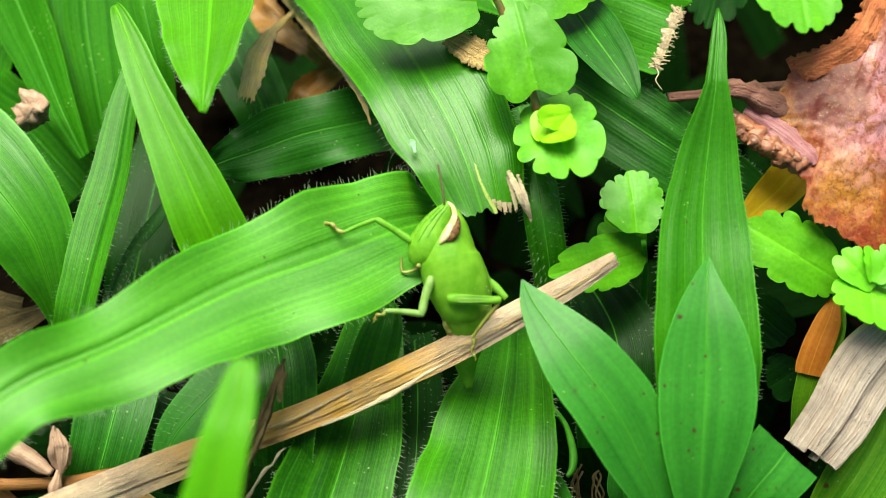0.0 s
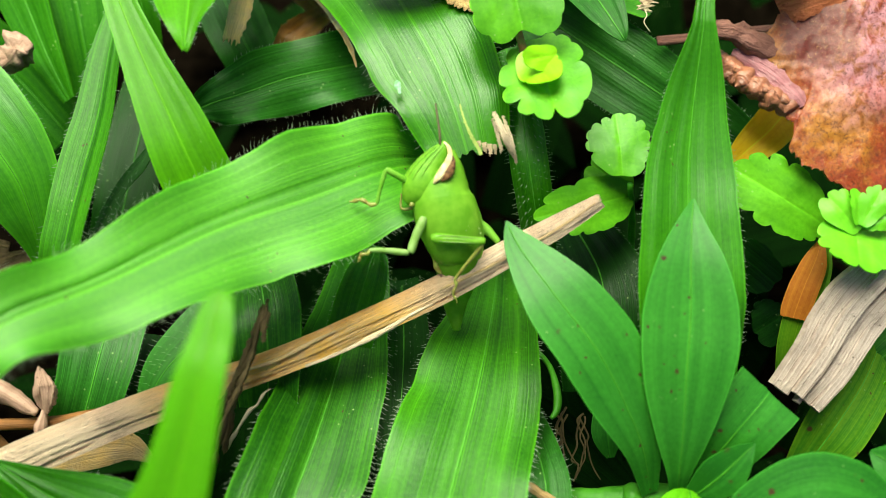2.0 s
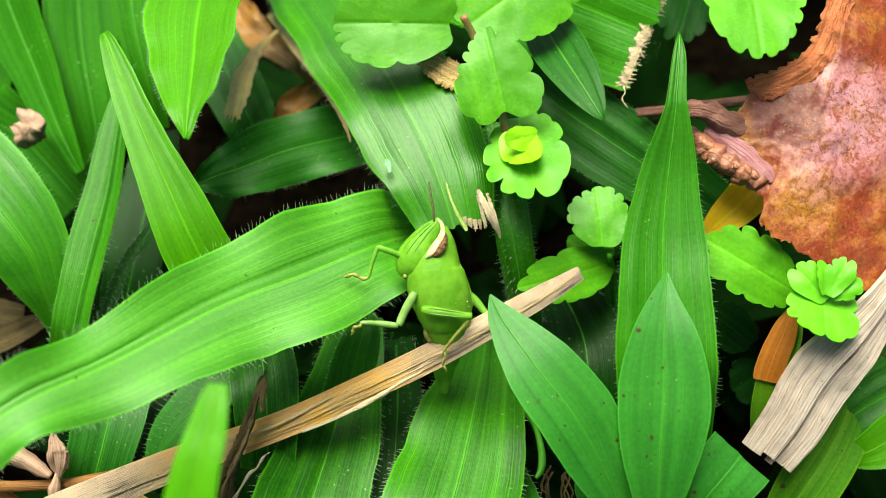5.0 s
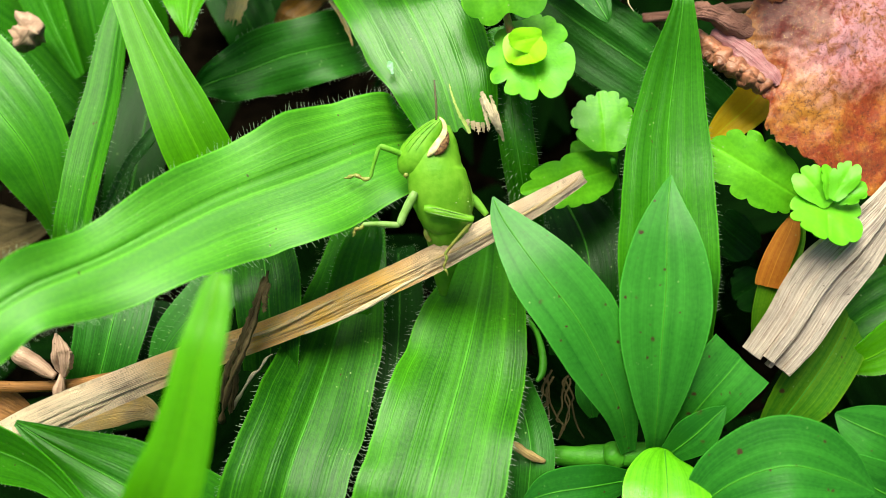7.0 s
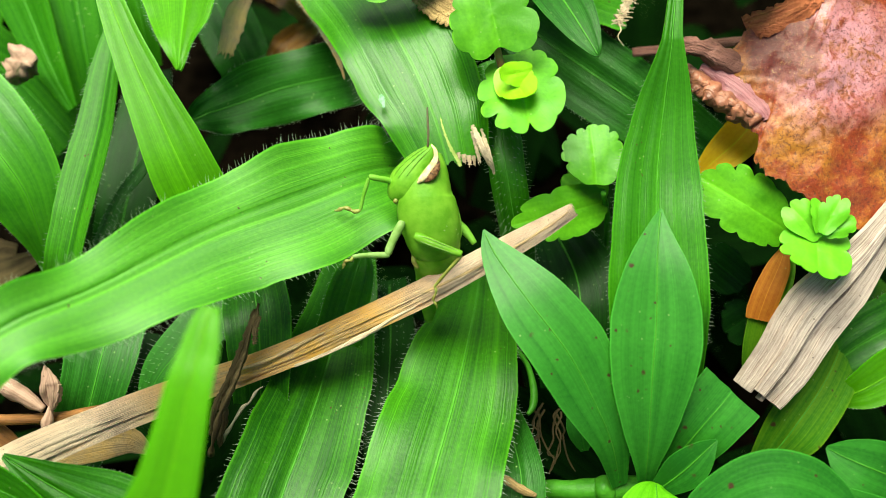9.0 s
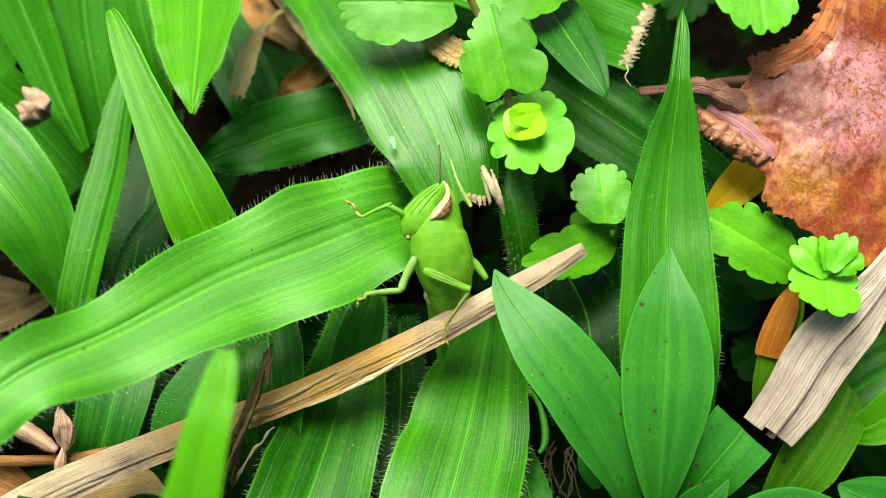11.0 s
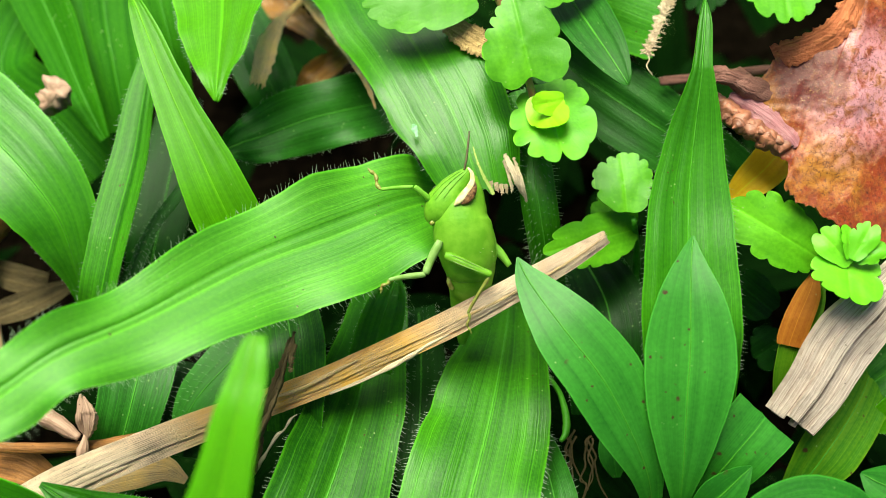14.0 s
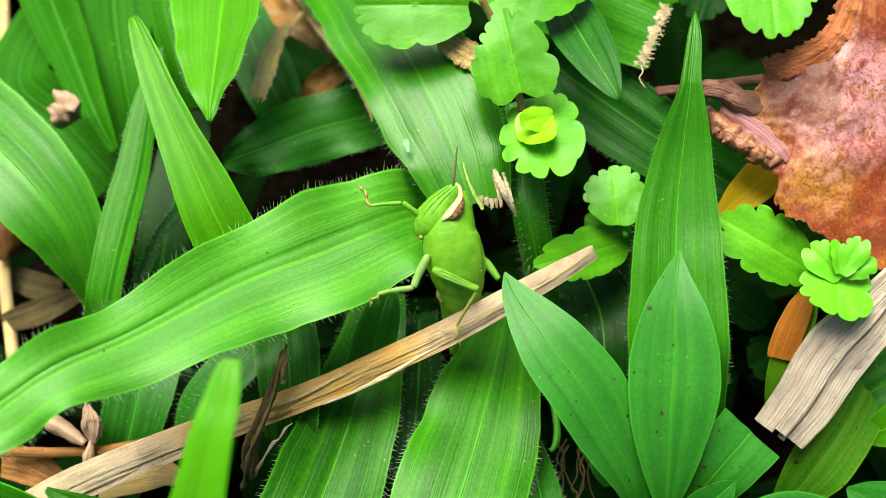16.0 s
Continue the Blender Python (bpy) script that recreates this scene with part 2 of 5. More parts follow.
FRAYED = dry_material("frayed_end", (0.3, 0.16, 0.07), (0.92, 0.76, 0.54), streak=7, relief=1.0)
WOOD = dry_material("dead_wood", (0.09, 0.045, 0.032), (0.74, 0.61, 0.53), streak=7, relief=1.0)
BARK = dry_material("dark_twig", (0.004, 0.003, 0.002), (0.17, 0.12, 0.05), streak=5, relief=1.0)
LITTER = dry_material("brown_litter", (0.05, 0.018, 0.005), (0.33, 0.14, 0.04), streak=9, rough=0.5)
STRAWY = dry_material("grey_fibre", (0.12, 0.09, 0.05), (0.6, 0.52, 0.36), streak=12)
BARKY = dry_material("crumbly_scrap", (0.1, 0.05, 0.015), (0.62, 0.42, 0.18), streak=10, relief=1.0)
HUSK = dry_material("bud_husk", (0.12, 0.055, 0.035), (0.5, 0.32, 0.24), streak=9)
AMBER = dry_material("amber_sheath", (0.05, 0.016, 0.003), (0.36, 0.16, 0.025), streak=6, rough=0.4, shine=0.5)
STALKY = dry_material("dead_stalk", (0.02, 0.008, 0.008), (0.3, 0.13, 0.1), streak=7, rough=0.55, relief=1.0)
HAIR = plain_material("hair", (0.6, 0.74, 0.52), 0.5, through=0.4)
RIB = plain_material("midrib", (0.075, 0.34, 0.018), 0.45, (0.05, 0.27, 0.012), through=0.3, gloss=0.3)

BLEACHED = dry_material("bleached_streak", (0.14, 0.25, 0.03), (0.42, 0.48, 0.14), streak=5, relief=0.4)
PALE_RIB = plain_material("pale_rib", (0.2, 0.56, 0.012), 0.45, (0.16, 0.5, 0.008), through=0.4, gloss=0.2)
SPECK = plain_material("pale_fleck", (0.24, 0.42, 0.28), 0.7, (0.1, 0.3, 0.1), 2500.0, gloss=0.1)


# ---- builders ----
def part(name, bm, material, parent=None, label="", smooth=True):
    """Links a bmesh, in millimetres of the parent's space, as one mesh object."""
    me = bpy.data.meshes.new(name)
    for fc in bm.faces:
        fc.smooth = smooth
    bm.to_mesh(me)
    bm.free()
    me.transform(Matrix.Scale(MM, 4))
    me.materials.append(material)
    ob = new(name, me)
    ob.parent = parent
    if label:
        tagged(ob, label)
    return ob


def thing(name, at, label, category, group="", kind=""):
    ob = new(name)
    ob.empty_display_size = 0.005
    ob.location = Vector(at) * MM
    return tagged(ob, label, category, group, kind)


def glide(rows, s):
    """Catmull-Rom through the rows, s from 0 to 1."""
    n = len(rows) - 1
    k = min(int(s * n), n - 1)
    f = s * n - k
    p = [np.array(rows[min(max(k + i, 0), n)], float) for i in (-1, 0, 1, 2)]
    return 0.5 * (2 * p[1] + (p[2] - p[0]) * f + (2 * p[0] - 5 * p[1] + 4 * p[2] - p[3]) * f * f + (3 * p[1] - p[0] - 3 * p[2] + p[3]) * f ** 3)


def spine(rows, n, tilt):
    """Points, side and face vectors and half-widths (both sides) along a leaf."""
    out = []
    rows = [r if len(r) == 5 else (*r, r[3]) for r in rows]
    for i in range(n + 1):
        s = i / n
        q = glide(rows, s)
        a, b = glide(rows, max(s - 0.01, 0)), glide(rows, min(s + 0.01, 1))
        tan = Vector(b[:3] - a[:3]).normalized()
        side = tan.cross(TO_VIEW).normalized()
        side = Matrix.Rotation(radians(tilt), 3, tan) @ side
        out.append((Vector(q[:3]), side, side.cross(tan).normalized(), max(q[3], 0.02), max(q[4], 0.02), tan, s))
    return out


def lamina(rows, n=36, across=12, tilt=0.0, fold=0.12, cup=0.0, wave=0.0, waves=4.0, thick=0.16, rough=0.0, outline=None, seed=0, ragged=0.0, groove=0.0, crease=0.0, jag=0.0, pleat=0.0):
    """A leaf's sheet with two faces and a rim; returns the bmesh and its margin points."""
    bm = bmesh.new()
    uvl = bm.loops.layers.uv.new("UVMap")
    rng = random.Random(seed)
    ph, ph2 = rng.uniform(0, 6), rng.uniform(0, 6)
    top, low, uvs, edge = [], [], {}, []
    run, last = 0.0, None
    sp = spine(rows, n, tilt)
    for p, side, face, wl, wr, tan, s in sp:
        run += (p - last).length if last else 0.0
        last = p
        k = outline(s) if outline else 1.0
        rt, rl = [], []
        for j in range(across + 1):
            u = 2 * j / across - 1
            w = (wl if u < 0 else wr) * k
            w *= 1 + 0.05 * noise.noise(Vector((run * 0.16, 2 if u < 0 else 8, seed * 1.7))) + 0.02 * noise.noise(Vector((run * 0.5, 2 if u < 0 else 8, seed * 1.7)))
            if jag:
                w += jag * (noise.noise(Vector((s * 22, 5 if u < 0 else 9, seed))) + 0.6 * noise.noise(Vector((s * 70, 3 if u < 0 else 7, seed))))
            h = fold * abs(u) * w + cup * u * u * w
            h -= groove * math.exp(-((u - crease) / 0.04) ** 2)
            h += pleat * min(1.0, abs(u) * 5) * (noise.noise(Vector((u * 3.2, seed * 3.1, run * 0.04))) + 0.4 * noise.noise(Vector((u * 9, seed * 5.3, run * 0.03))))
            h += wave * u * u * math.sin(waves * 6.283 * s + ph + (1.3 if u > 0 else 0) + 0.6 * math.sin(5 * s + ph2))
            pt = p + side * (u * w) + face * h
            if rough:
                pt += face * (rough * noise.noise(pt * 0.35 + Vector((seed, 0, 0))) + rough * 0.35 * noise.noise(pt * 1.2))
            if ragged and s > 0.999:
                pt += tan * (ragged * (noise.noise(Vector((u * 6, seed, 0))) + 0.5 * noise.noise(Vector((u * 19, seed, 3)))))
            a, b = bm.verts.new(pt), bm.verts.new(pt - face * thick)
            uvs[a] = uvs[b] = ((u + 1) / 2, run / 10.0)
            rt.append(a), rl.append(b)
        top.append(rt), low.append(rl)
        edge.append((rt[0].co.copy(), rt[-1].co.copy(), side, face, tan))
    quads = []
    for i in range(n):
        for j in range(across):
            quads.append((top[i][j], top[i][j + 1], top[i + 1][j + 1], top[i + 1][j]))
            quads.append((low[i][j], low[i + 1][j], low[i + 1][j + 1], low[i][j + 1]))
        quads.append((top[i][0], top[i + 1][0], low[i + 1][0], low[i][0]))
        quads.append((top[i][-1], low[i][-1], low[i + 1][-1], top[i + 1][-1]))
    for j in range(across):
        quads.append((top[0][j], low[0][j], low[0][j + 1], top[0][j + 1]))
        quads.append((top[-1][j], top[-1][j + 1], low[-1][j + 1], low[-1][j]))
    for q in quads:
        fc = bm.faces.new(q)
        for lp in fc.loops:
            lp[uvl].uv = uvs[lp.vert]
    bm.normal_update()
    for ed in bm.edges:
        if len(ed.link_faces) == 2 and ed.calc_face_angle(0.0) > 0.9:
            ed.smooth = False
    return bm, edge, sp


def shift(bm, at):
    bmesh.ops.translate(bm, verts=bm.verts, vec=-Vector(at))
    return bm


def hairs(edge, at, seed, length=0.9, step=0.45, lean=0.3, span=(0.02, 0.95), sides=(0, 1), thick=0.023):
    """Fine pale hairs along a leaf's margins, each a slim pyramid."""
    rng = random.Random(seed)
    verts, faces = [], []
    for sd in sides:
        sg = -1 if sd == 0 else 1
        pts = [e[sd] for e in edge]
        carry = 0.0
        for i in range(int(span[0] * len(pts)), int(span[1] * len(pts)) - 1):
            d = (pts[i + 1] - pts[i]).length
            pos = carry
            while pos < d:
                p = pts[i].lerp(pts[i + 1], pos / max(d, 1e-6))
                _, _, side, face, tan = edge[i]
                if noise.noise(p * 0.25) > -0.35:
                    way = (side * sg + face * rng.uniform(-0.5, 0.5) + tan * (lean + rng.uniform(-0.35, 0.35))).normalized()
                    ln = length * rng.uniform(0.4, 1.15)
                    o = tan.cross(way).normalized()
                    k = len(verts)
                    for q in (p + tan * thick, p - tan * thick * 0.5 + o * thick, p - tan * thick * 0.5 - o * thick, p + way * ln + face * rng.uniform(-0.1, 0.1)):
                        verts.append(q - Vector(at))
                    faces += [(k, k + 1, k + 3), (k + 1, k + 2, k + 3), (k + 2, k, k + 3)]
                pos += step * rng.uniform(0.5, 1.6)
            carry = pos - d
    return verts, faces


def mesh_part(name, verts, faces, material, parent, label="", kind=""):
    me = bpy.data.meshes.new(name)
    me.from_pydata([Vector(v) * MM for v in verts], [], faces)
    me.materials.append(material)
    ob = new(name, me)
    ob.parent = parent
    tagged(ob, label, "", "", kind)
    return ob


def tube(rows, sides=8, squash=1.0, lump=0.0, seed=0, uvscale=1.0, up=TO_VIEW):
    """A round or flattened rod along rows of x, y, z, radius."""
    bm = bmesh.new()
    uvl = bm.loops.layers.uv.new("UVMap")
    n = max(8, 5 * (len(rows) - 1))
    rings, uvs, run, last = [], {}, 0.0, None
    for i in range(n + 1):
        s = i / n
        q = glide(rows, s)
        a, b = glide(rows, max(s - 0.01, 0)), glide(rows, min(s + 0.01, 1))
        tan = Vector(b[:3] - a[:3]).normalized()
        sd = tan.cross(up)
        sd = sd.normalized() if sd.length > 0.05 else tan.orthogonal().normalized()
        nm = sd.cross(tan)
        p = Vector(q[:3])
        run += (p - last).length if last else 0.0
        last = p
        ring = []
        for j in range(sides):
            an = 6.2832 * j / sides
            r = max(q[3], 0.01)
            pt = p + sd * (r * math.cos(an)) + nm * (r * squash * math.sin(an))
            if lump:
                pt += (pt - p) * (lump * noise.noise(pt * 1.1 + Vector((seed, 0, 0))) + 0.6 * lump * noise.noise(Vector((an * 2, seed, run * 0.08))))
            v = bm.verts.new(pt)
            uvs[v] = (j / sides * uvscale, run / 10.0)
            ring.append(v)
        rings.append(ring)
    for i in range(n):
        for j in range(sides):
            fc = bm.faces.new((rings[i][j], rings[i][(j + 1) % sides], rings[i + 1][(j + 1) % sides], rings[i + 1][j]))
            for lp in fc.loops:
                lp[uvl].uv = uvs[lp.vert]
    for ring in (list(reversed(rings[0])), rings[-1]):
        fc = bm.faces.new(ring)
        for lp in fc.loops:
            lp[uvl].uv = uvs[lp.vert]
    return bm


def midrib(sp, at, w, s0=0.03, s1=0.94, lift=0.05):
    """The pale raised rib along a leaf's middle."""
    rows = [(*(p + face * lift - Vector(at)), max(w * (1 - 0.7 * s), 0.03)) for p, _, face, _, _, _, s in sp if s0 <= s <= s1]
    return tube(rows[::3] + [rows[-1]], 6, 0.5)


SEED = [100]


def grass_blade(rows, material, label, hair=0.9, rib=0.12, hair_sides=(0, 1), hair_span=(0.02, 0.95), fuzz=0.0, name="grass_blade", category="grass blade", **shape):
    SEED[0] += 1
    at = rows[-1][:3] if rows[-1][2] < rows[0][2] else rows[0][:3]
    root = thing(name, at, label, category, "grass blades")
    shape.setdefault("across", 24)
    shape.setdefault("pleat", 0.022 * max(r[3] for r in rows) + 0.06)
    bm, edge, sp = lamina(rows, seed=SEED[0], **shape)
    part("lamina", shift(bm, at), material, root)
    if rib:
        part("midrib", midrib(sp, at, rib), PALE_RIB if material is YOUNG else RIB, root, "pale midrib")
    if hair:
        v, fc = hairs(edge, at, SEED[0], hair, sides=hair_sides, span=hair_span)
        mesh_part("hair_fringe", v, fc, HAIR, root, "fine white hairs along the margin", "stuff")
    if fuzz:
        v, fc = [], []
        for k in (0.25, 0.5, 0.75):
            lines = [(p - side * (k * wl) + face * 0.2, p + side * (k * wr) + face * 0.2, side * 0.5 + face, face, tan) for p, side, face, wl, wr, tan, s in sp]
            hv, hf = hairs(lines, at, SEED[0] + int(k * 40), fuzz, step=0.9)
            fc += [tuple(i + len(v) for i in f) for f in hf]
            v += hv
        mesh_part("fuzz", v, fc, HAIR, root, "fine hairs on the leaf's face", "stuff")
    return root


def herb_leaf(parent, at, base, tip, half, material, label="", teeth=11, depth=0.12, bow=0.1, notch=0.12, fold=0.06, tilt=0.0, wedge=0.12, name="leaf"):
    """A small round leaf with rounded teeth all round its margin, from its stalk end to its tip."""
    SEED[0] += 1
    rng = random.Random(SEED[0])
    a, b = Vector(base), Vector(tip)
    mid, ax = (a + b) / 2, (b - a) / 2
    long = ax.length
    ax.normalize()
    side = Matrix.Rotation(radians(tilt), 3, ax) @ ax.cross(TO_VIEW).normalized()
    face = side.cross(ax).normalized()
    bm = bmesh.new()
    uvl = bm.loops.layers.uv.new("UVMap")
    uvs, rings = {}, []
    segs, levels = 168, 9
    phase = rng.uniform(0, 1)
    for lv in range(1, levels + 1):
        q = lv / levels
        ring = ([], [])
        for k in range(segs):
            th = 6.28319 * k / segs
            x, y = math.cos(th), math.sin(th)
            f = abs(2 * ((teeth * (th + 0.32 * math.sin(th + phase * 6) + 0.16 * math.sin(2 * th + phase * 9)) / 6.28319 + 0.5) % 1) - 1)
            r = 1 - depth * f ** 3.2 * (1 + 0.55 * math.sin(5 * th + phase * 4)) * min(1.0, max(0.15, 1.15 + x)) * q ** 4
            r *= 1 + 0.045 * math.sin(3 * th + phase * 6) + 0.04 * math.sin(2 * th + phase * 11)
            r *= 1 - notch * max(0.0, -x) ** 24
            ex, ey = x * r * q, y * r * q * (1 + wedge * x)
            p = mid + ax * (ex * long) + side * (ey * half)
            h = long * bow * (1 - ex * ex) + fold * abs(ey) * half - 0.05 * half * (ey * ey) + 0.1 * noise.noise(p * 0.6) + 0.05 * half * q ** 3 * math.sin(3 * th + phase) - 0.06 * math.exp(-(ey * half / 0.22) ** 2) + 0.07 * math.cos(9 * (ex * long * 0.45 - abs(ey) * half * 0.45) / long) * min(1.0, abs(ey) * 3)
            p += face * h
            u = bm.verts.new(p)
            d = bm.verts.new(p - face * 0.09)
            uvs[u] = uvs[d] = ((ey + 1) / 2, (ex + 1) * long / 10.0 * 2.2)
            ring[0].append(u), ring[1].append(d)
        rings.append(ring)
    cen = [bm.verts.new(mid + face * (long * bow - o)) for o in (0.0, 0.09)]
    uvs[cen[0]] = uvs[cen[1]] = (0.5, long / 10.0 * 2.2)
    faces = []
    for k in range(segs):
        n = (k + 1) % segs
        faces += [(cen[0], rings[0][0][k], rings[0][0][n]), (cen[1], rings[0][1][n], rings[0][1][k])]
        for lv in range(levels - 1):
            i, o = rings[lv], rings[lv + 1]
            faces += [(i[0][k], o[0][k], o[0][n], i[0][n]), (i[1][k], i[1][n], o[1][n], o[1][k])]
        o = rings[-1]
        faces.append((o[0][k], o[1][k], o[1][n], o[0][n]))
    for q in faces:
        fc = bm.faces.new(q)
        for lp in fc.loops:
            lp[uvl].uv = uvs[lp.vert]
    bm.normal_update()
    for ed in bm.edges:
        if len(ed.link_faces) == 2 and ed.calc_face_angle(0.0) > 0.9:
            ed.smooth = False
    return part(name, shift(bm, at), material, parent, label)


def lance(parent, at, rows, material, label="", name="leaf", rib=0.08, **shape):
    SEED[0] += 1
    bm, _, sp = lamina(rows, seed=SEED[0], **shape)
    ob = part(name, shift(bm, at), material, parent, label)
    if rib:
        part("midrib", midrib(sp, at, rib), RIB, ob, "pale midrib")
    return ob


def stem(parent, at, rows, material, name="stem", label="", **k):
    bm = tube(rows, **k)
    return part(name, shift(bm, at), material, parent, label)


# ---- ground ----
def ground():
    bm = bmesh.new()
    steps = [-5000, -2000, -900, -500, -320] + [i * 4.0 for i in range(-64, 65)] + [320, 500, 900, 2000, 5000]
    grid = [[bm.verts.new((x, y, 1.2 * noise.noise(Vector((x * 0.12, y * 0.12, 0))) + 0.8 * noise.noise(Vector((x * 0.5, y * 0.5, 2))) - 30.0)) for x in steps] for y in steps]
    for i in range(len(steps) - 1):
        for j in range(len(steps) - 1):
            bm.faces.new((grid[i][j], grid[i][j + 1], grid[i + 1][j + 1], grid[i + 1][j]))
    # Far darker than bare soil: the shade under the grass is in this colour.
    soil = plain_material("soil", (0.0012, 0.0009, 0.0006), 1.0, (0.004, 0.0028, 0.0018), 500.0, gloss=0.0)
    tagged(part("ground", bm, soil), "soil under the grass, near-black for the shade on it", "ground", kind="structure")


ground()


def random_blades(name, label, count, place, size, lift, material, seed, outward=False, breadth=(2.2, 5.0)):
    rng = random.Random(seed)
    verts, faces = [], []
    for _ in range(count):
        x, y = place(rng)
        ln, w = rng.uniform(*size), rng.uniform(*breadth)
        an = math.atan2(y - 10, x) + rng.uniform(-1, 1) if outward else rng.uniform(0, 6.283)
        d = Vector((math.cos(an), math.sin(an), 0))
        sd = Vector((-d.y, d.x, 0.0))
        z0, h = lift(rng), rng.uniform(0.15, 0.5) * ln
        k = len(verts)
        for i in range(7):
            s = i / 6
            p = Vector((x, y, z0)) + d * (ln * s) + Vector((0, 0, h * math.sin(s * 2.4)))
            ww = w * (1 - s ** 2.5) + 0.05
            verts += [p - sd * ww + Vector((0, 0, 0.15 * ww)), p, p + sd * ww + Vector((0, 0, 0.15 * ww))]
        for i in range(6):
            for j in (0, 1):
                q = k + i * 3 + j
                faces.append((q, q + 1, q + 4, q + 3))
    me = bpy.data.meshes.new(name)
    me.from_pydata([v * MM for v in verts], [], faces)
    uvl = me.uv_layers.new(name="UVMap")
    for pl in me.polygons:
        pl.use_smooth = True
        for li in pl.loop_indices:
            vi = me.loops[li].vertex_index % 21
            uvl.data[li].uv = ((vi % 3) / 2, vi // 3 * 0.6)
    me.materials.append(material)
    tagged(new(name, me), label, "grass", kind="stuff")


def ring(rng):
    while True:
        x, y = rng.uniform(-225, 225), rng.uniform(-225, 225)
        if abs(x) > 72 or not -42 < y < 100:
            return x, y


random_blades("lawn", "dense green lawn grass around the patch", 1500, ring, (35, 75), lambda r: r.uniform(-30, 4), GREEN, 5, True)
def far_ring(rng):
    while True:
        x, y = rng.uniform(-1500, 1500), rng.uniform(-1500, 1500)
        if max(abs(x), abs(y)) > 215:
            return x, y


random_blades("lawn", "rough green lawn spreading away from the patch", 9000, far_ring, (60, 130), lambda r: r.uniform(-32, -12), GREEN, 7, False, (6.0, 12.0))
# Low blades coloured near-black so that the gaps read as deep shade.
random_blades("undergrowth", "low grass blades under the upper leaves, near-black for the shade there", 130, lambda r: (r.uniform(-80, 80), r.uniform(-45, 80)), (16, 36), lambda r: r.uniform(-31, -15), GAP_SHADE, 6)

# ---- grass blades ----
grass_blade([(-41.1, -12.4, 33.0, 2.9), (-36.5, -9.8, 34.0, 3.5), (-32.0, -6.0, 34.0, 3.6), (-26.1, -1.2, 31.5, 4.0, 4.7), (-17.8, 6.1, 28.5, 5.2, 6.1), (-10.4, 10.7, 26.5, 6.3, 6.5), (-4.1, 15.1, 24.5, 5.7), (-0.4, 19.8, 19.0, 4.1), (1.5, 24.9, 11.0, 2.4)], SATIN,
            "broad bright green grass blade with hairy margins lying across the patch", hair=1.0, rib=0, tilt=-6, fold=0.15, wave=0.8, waves=6, n=90, across=40, groove=0.14, crease=-0.2, pleat=0.07)
grass_blade([(-12.8, -9.1, 45.0, 0.7), (-13.0, -10.3, 45.0, 1.1), (-13.3, -12.4, 44.5, 1.5), (-14.0, -15.5, 43.5, 1.8), (-15.5, -20.8, 40.0, 2.4), (-17.5, -24.4, 36.0, 3.1), (-21.7, -29.4, 26.0, 3.7)], YOUNG, "upright yellow-green young grass blade close to the camera", hair=0, rib=0.08, fold=0.1, tilt=10)
grass_blade([(-32.2, 34.4, 35.4, 0.42), (-31.5, 33.1, 35.5, 0.82), (-29.8, 29.4, 35.0, 1.39), (-28.1, 25.7, 34.0, 1.72), (-26.4, 22.3, 32.8, 2.11), (-24.1, 18.0, 31.0, 2.72), (-22.2, 14.4, 29.0, 3.23), (-20.4, 11.4, 26.0, 3.31)], YOUNG,
            "upright yellow-green grass blade with a blunt tip", hair=0, rib=0.1, fold=0.1, tilt=-4)
grass_blade([(-25.1, 54.9, 28.0, 6.5), (-23.7, 39.5, 32.5, 5.6), (-22.6, 31.2, 34.5, 4.3), (-21.9, 24.9, 35.7, 2.4), (-21.5, 20.3, 36.0, 0.2)], YOUNG, "yellow-green grass blade bending down to its pointed tip", hair=0.5, rib=0, fold=0.2, tilt=6, wave=0.3)
grass_blade([(-32.2, 37.2, 27.0, 0.64), (-32.7, 33.1, 26.0, 1.39), (-33.0, 28.3, 25.0, 2.0), (-33.4, 22.6, 23.5, 2.4), (-34.3, 17.0, 22.0, 2.55), (-35.1, 12.2, 20.5, 2.52), (-36.1, 8.1, 18.0, 2.41), (-38.5, 5.6, 12.0, 2.24)], STRIPED, "dark green hairy grass blade standing upright", tilt=20, hair=0.7, rib=0, cup=0.2, n=48)
grass_blade([(-29.3, 24.3, 17.0, 0.39), (-30.5, 21.2, 17.0, 0.71), (-32.1, 18.0, 17.0, 0.63), (-33.2, 14.5, 16.5, 0.81), (-34.0, 11.2, 16.0, 0.62), (-34.8, 9.7, 15.0, 0.25)], DEEP, "pale hairy curled grass blade behind the young blade", hair=0.5, rib=0, fuzz=0.4, cup=-0.4)
grass_blade([(-33.3, 39.3, 12.0, 2.57), (-33.0, 31.4, 12.0, 3.33), (-33.5, 23.9, 11.0, 3.52), (-34.4, 18.0, 9.0, 3.08), (-35.8, 14.0, 5.0, 2.44)], SHADY, "grass blade behind the young blade, darkened for its shade", hair=0.3, rib=0.08)
grass_blade([(-55.5, 30.0, 25.0, 6.0), (-48.9, 24.5, 24.0, 5.89), (-44.8, 20.7, 22.5, 5.24), (-42.0, 17.5, 20.0, 4.45), (-40.9, 14.9, 17.0, 3.25), (-40.6, 13.0, 14.0, 1.78), (-40.9, 11.3, 11.0, 0.51)], BACKLIT, "broad light green grass blade at the patch's side", tilt=-15, hair=0.4, rib=0.1, n=48)
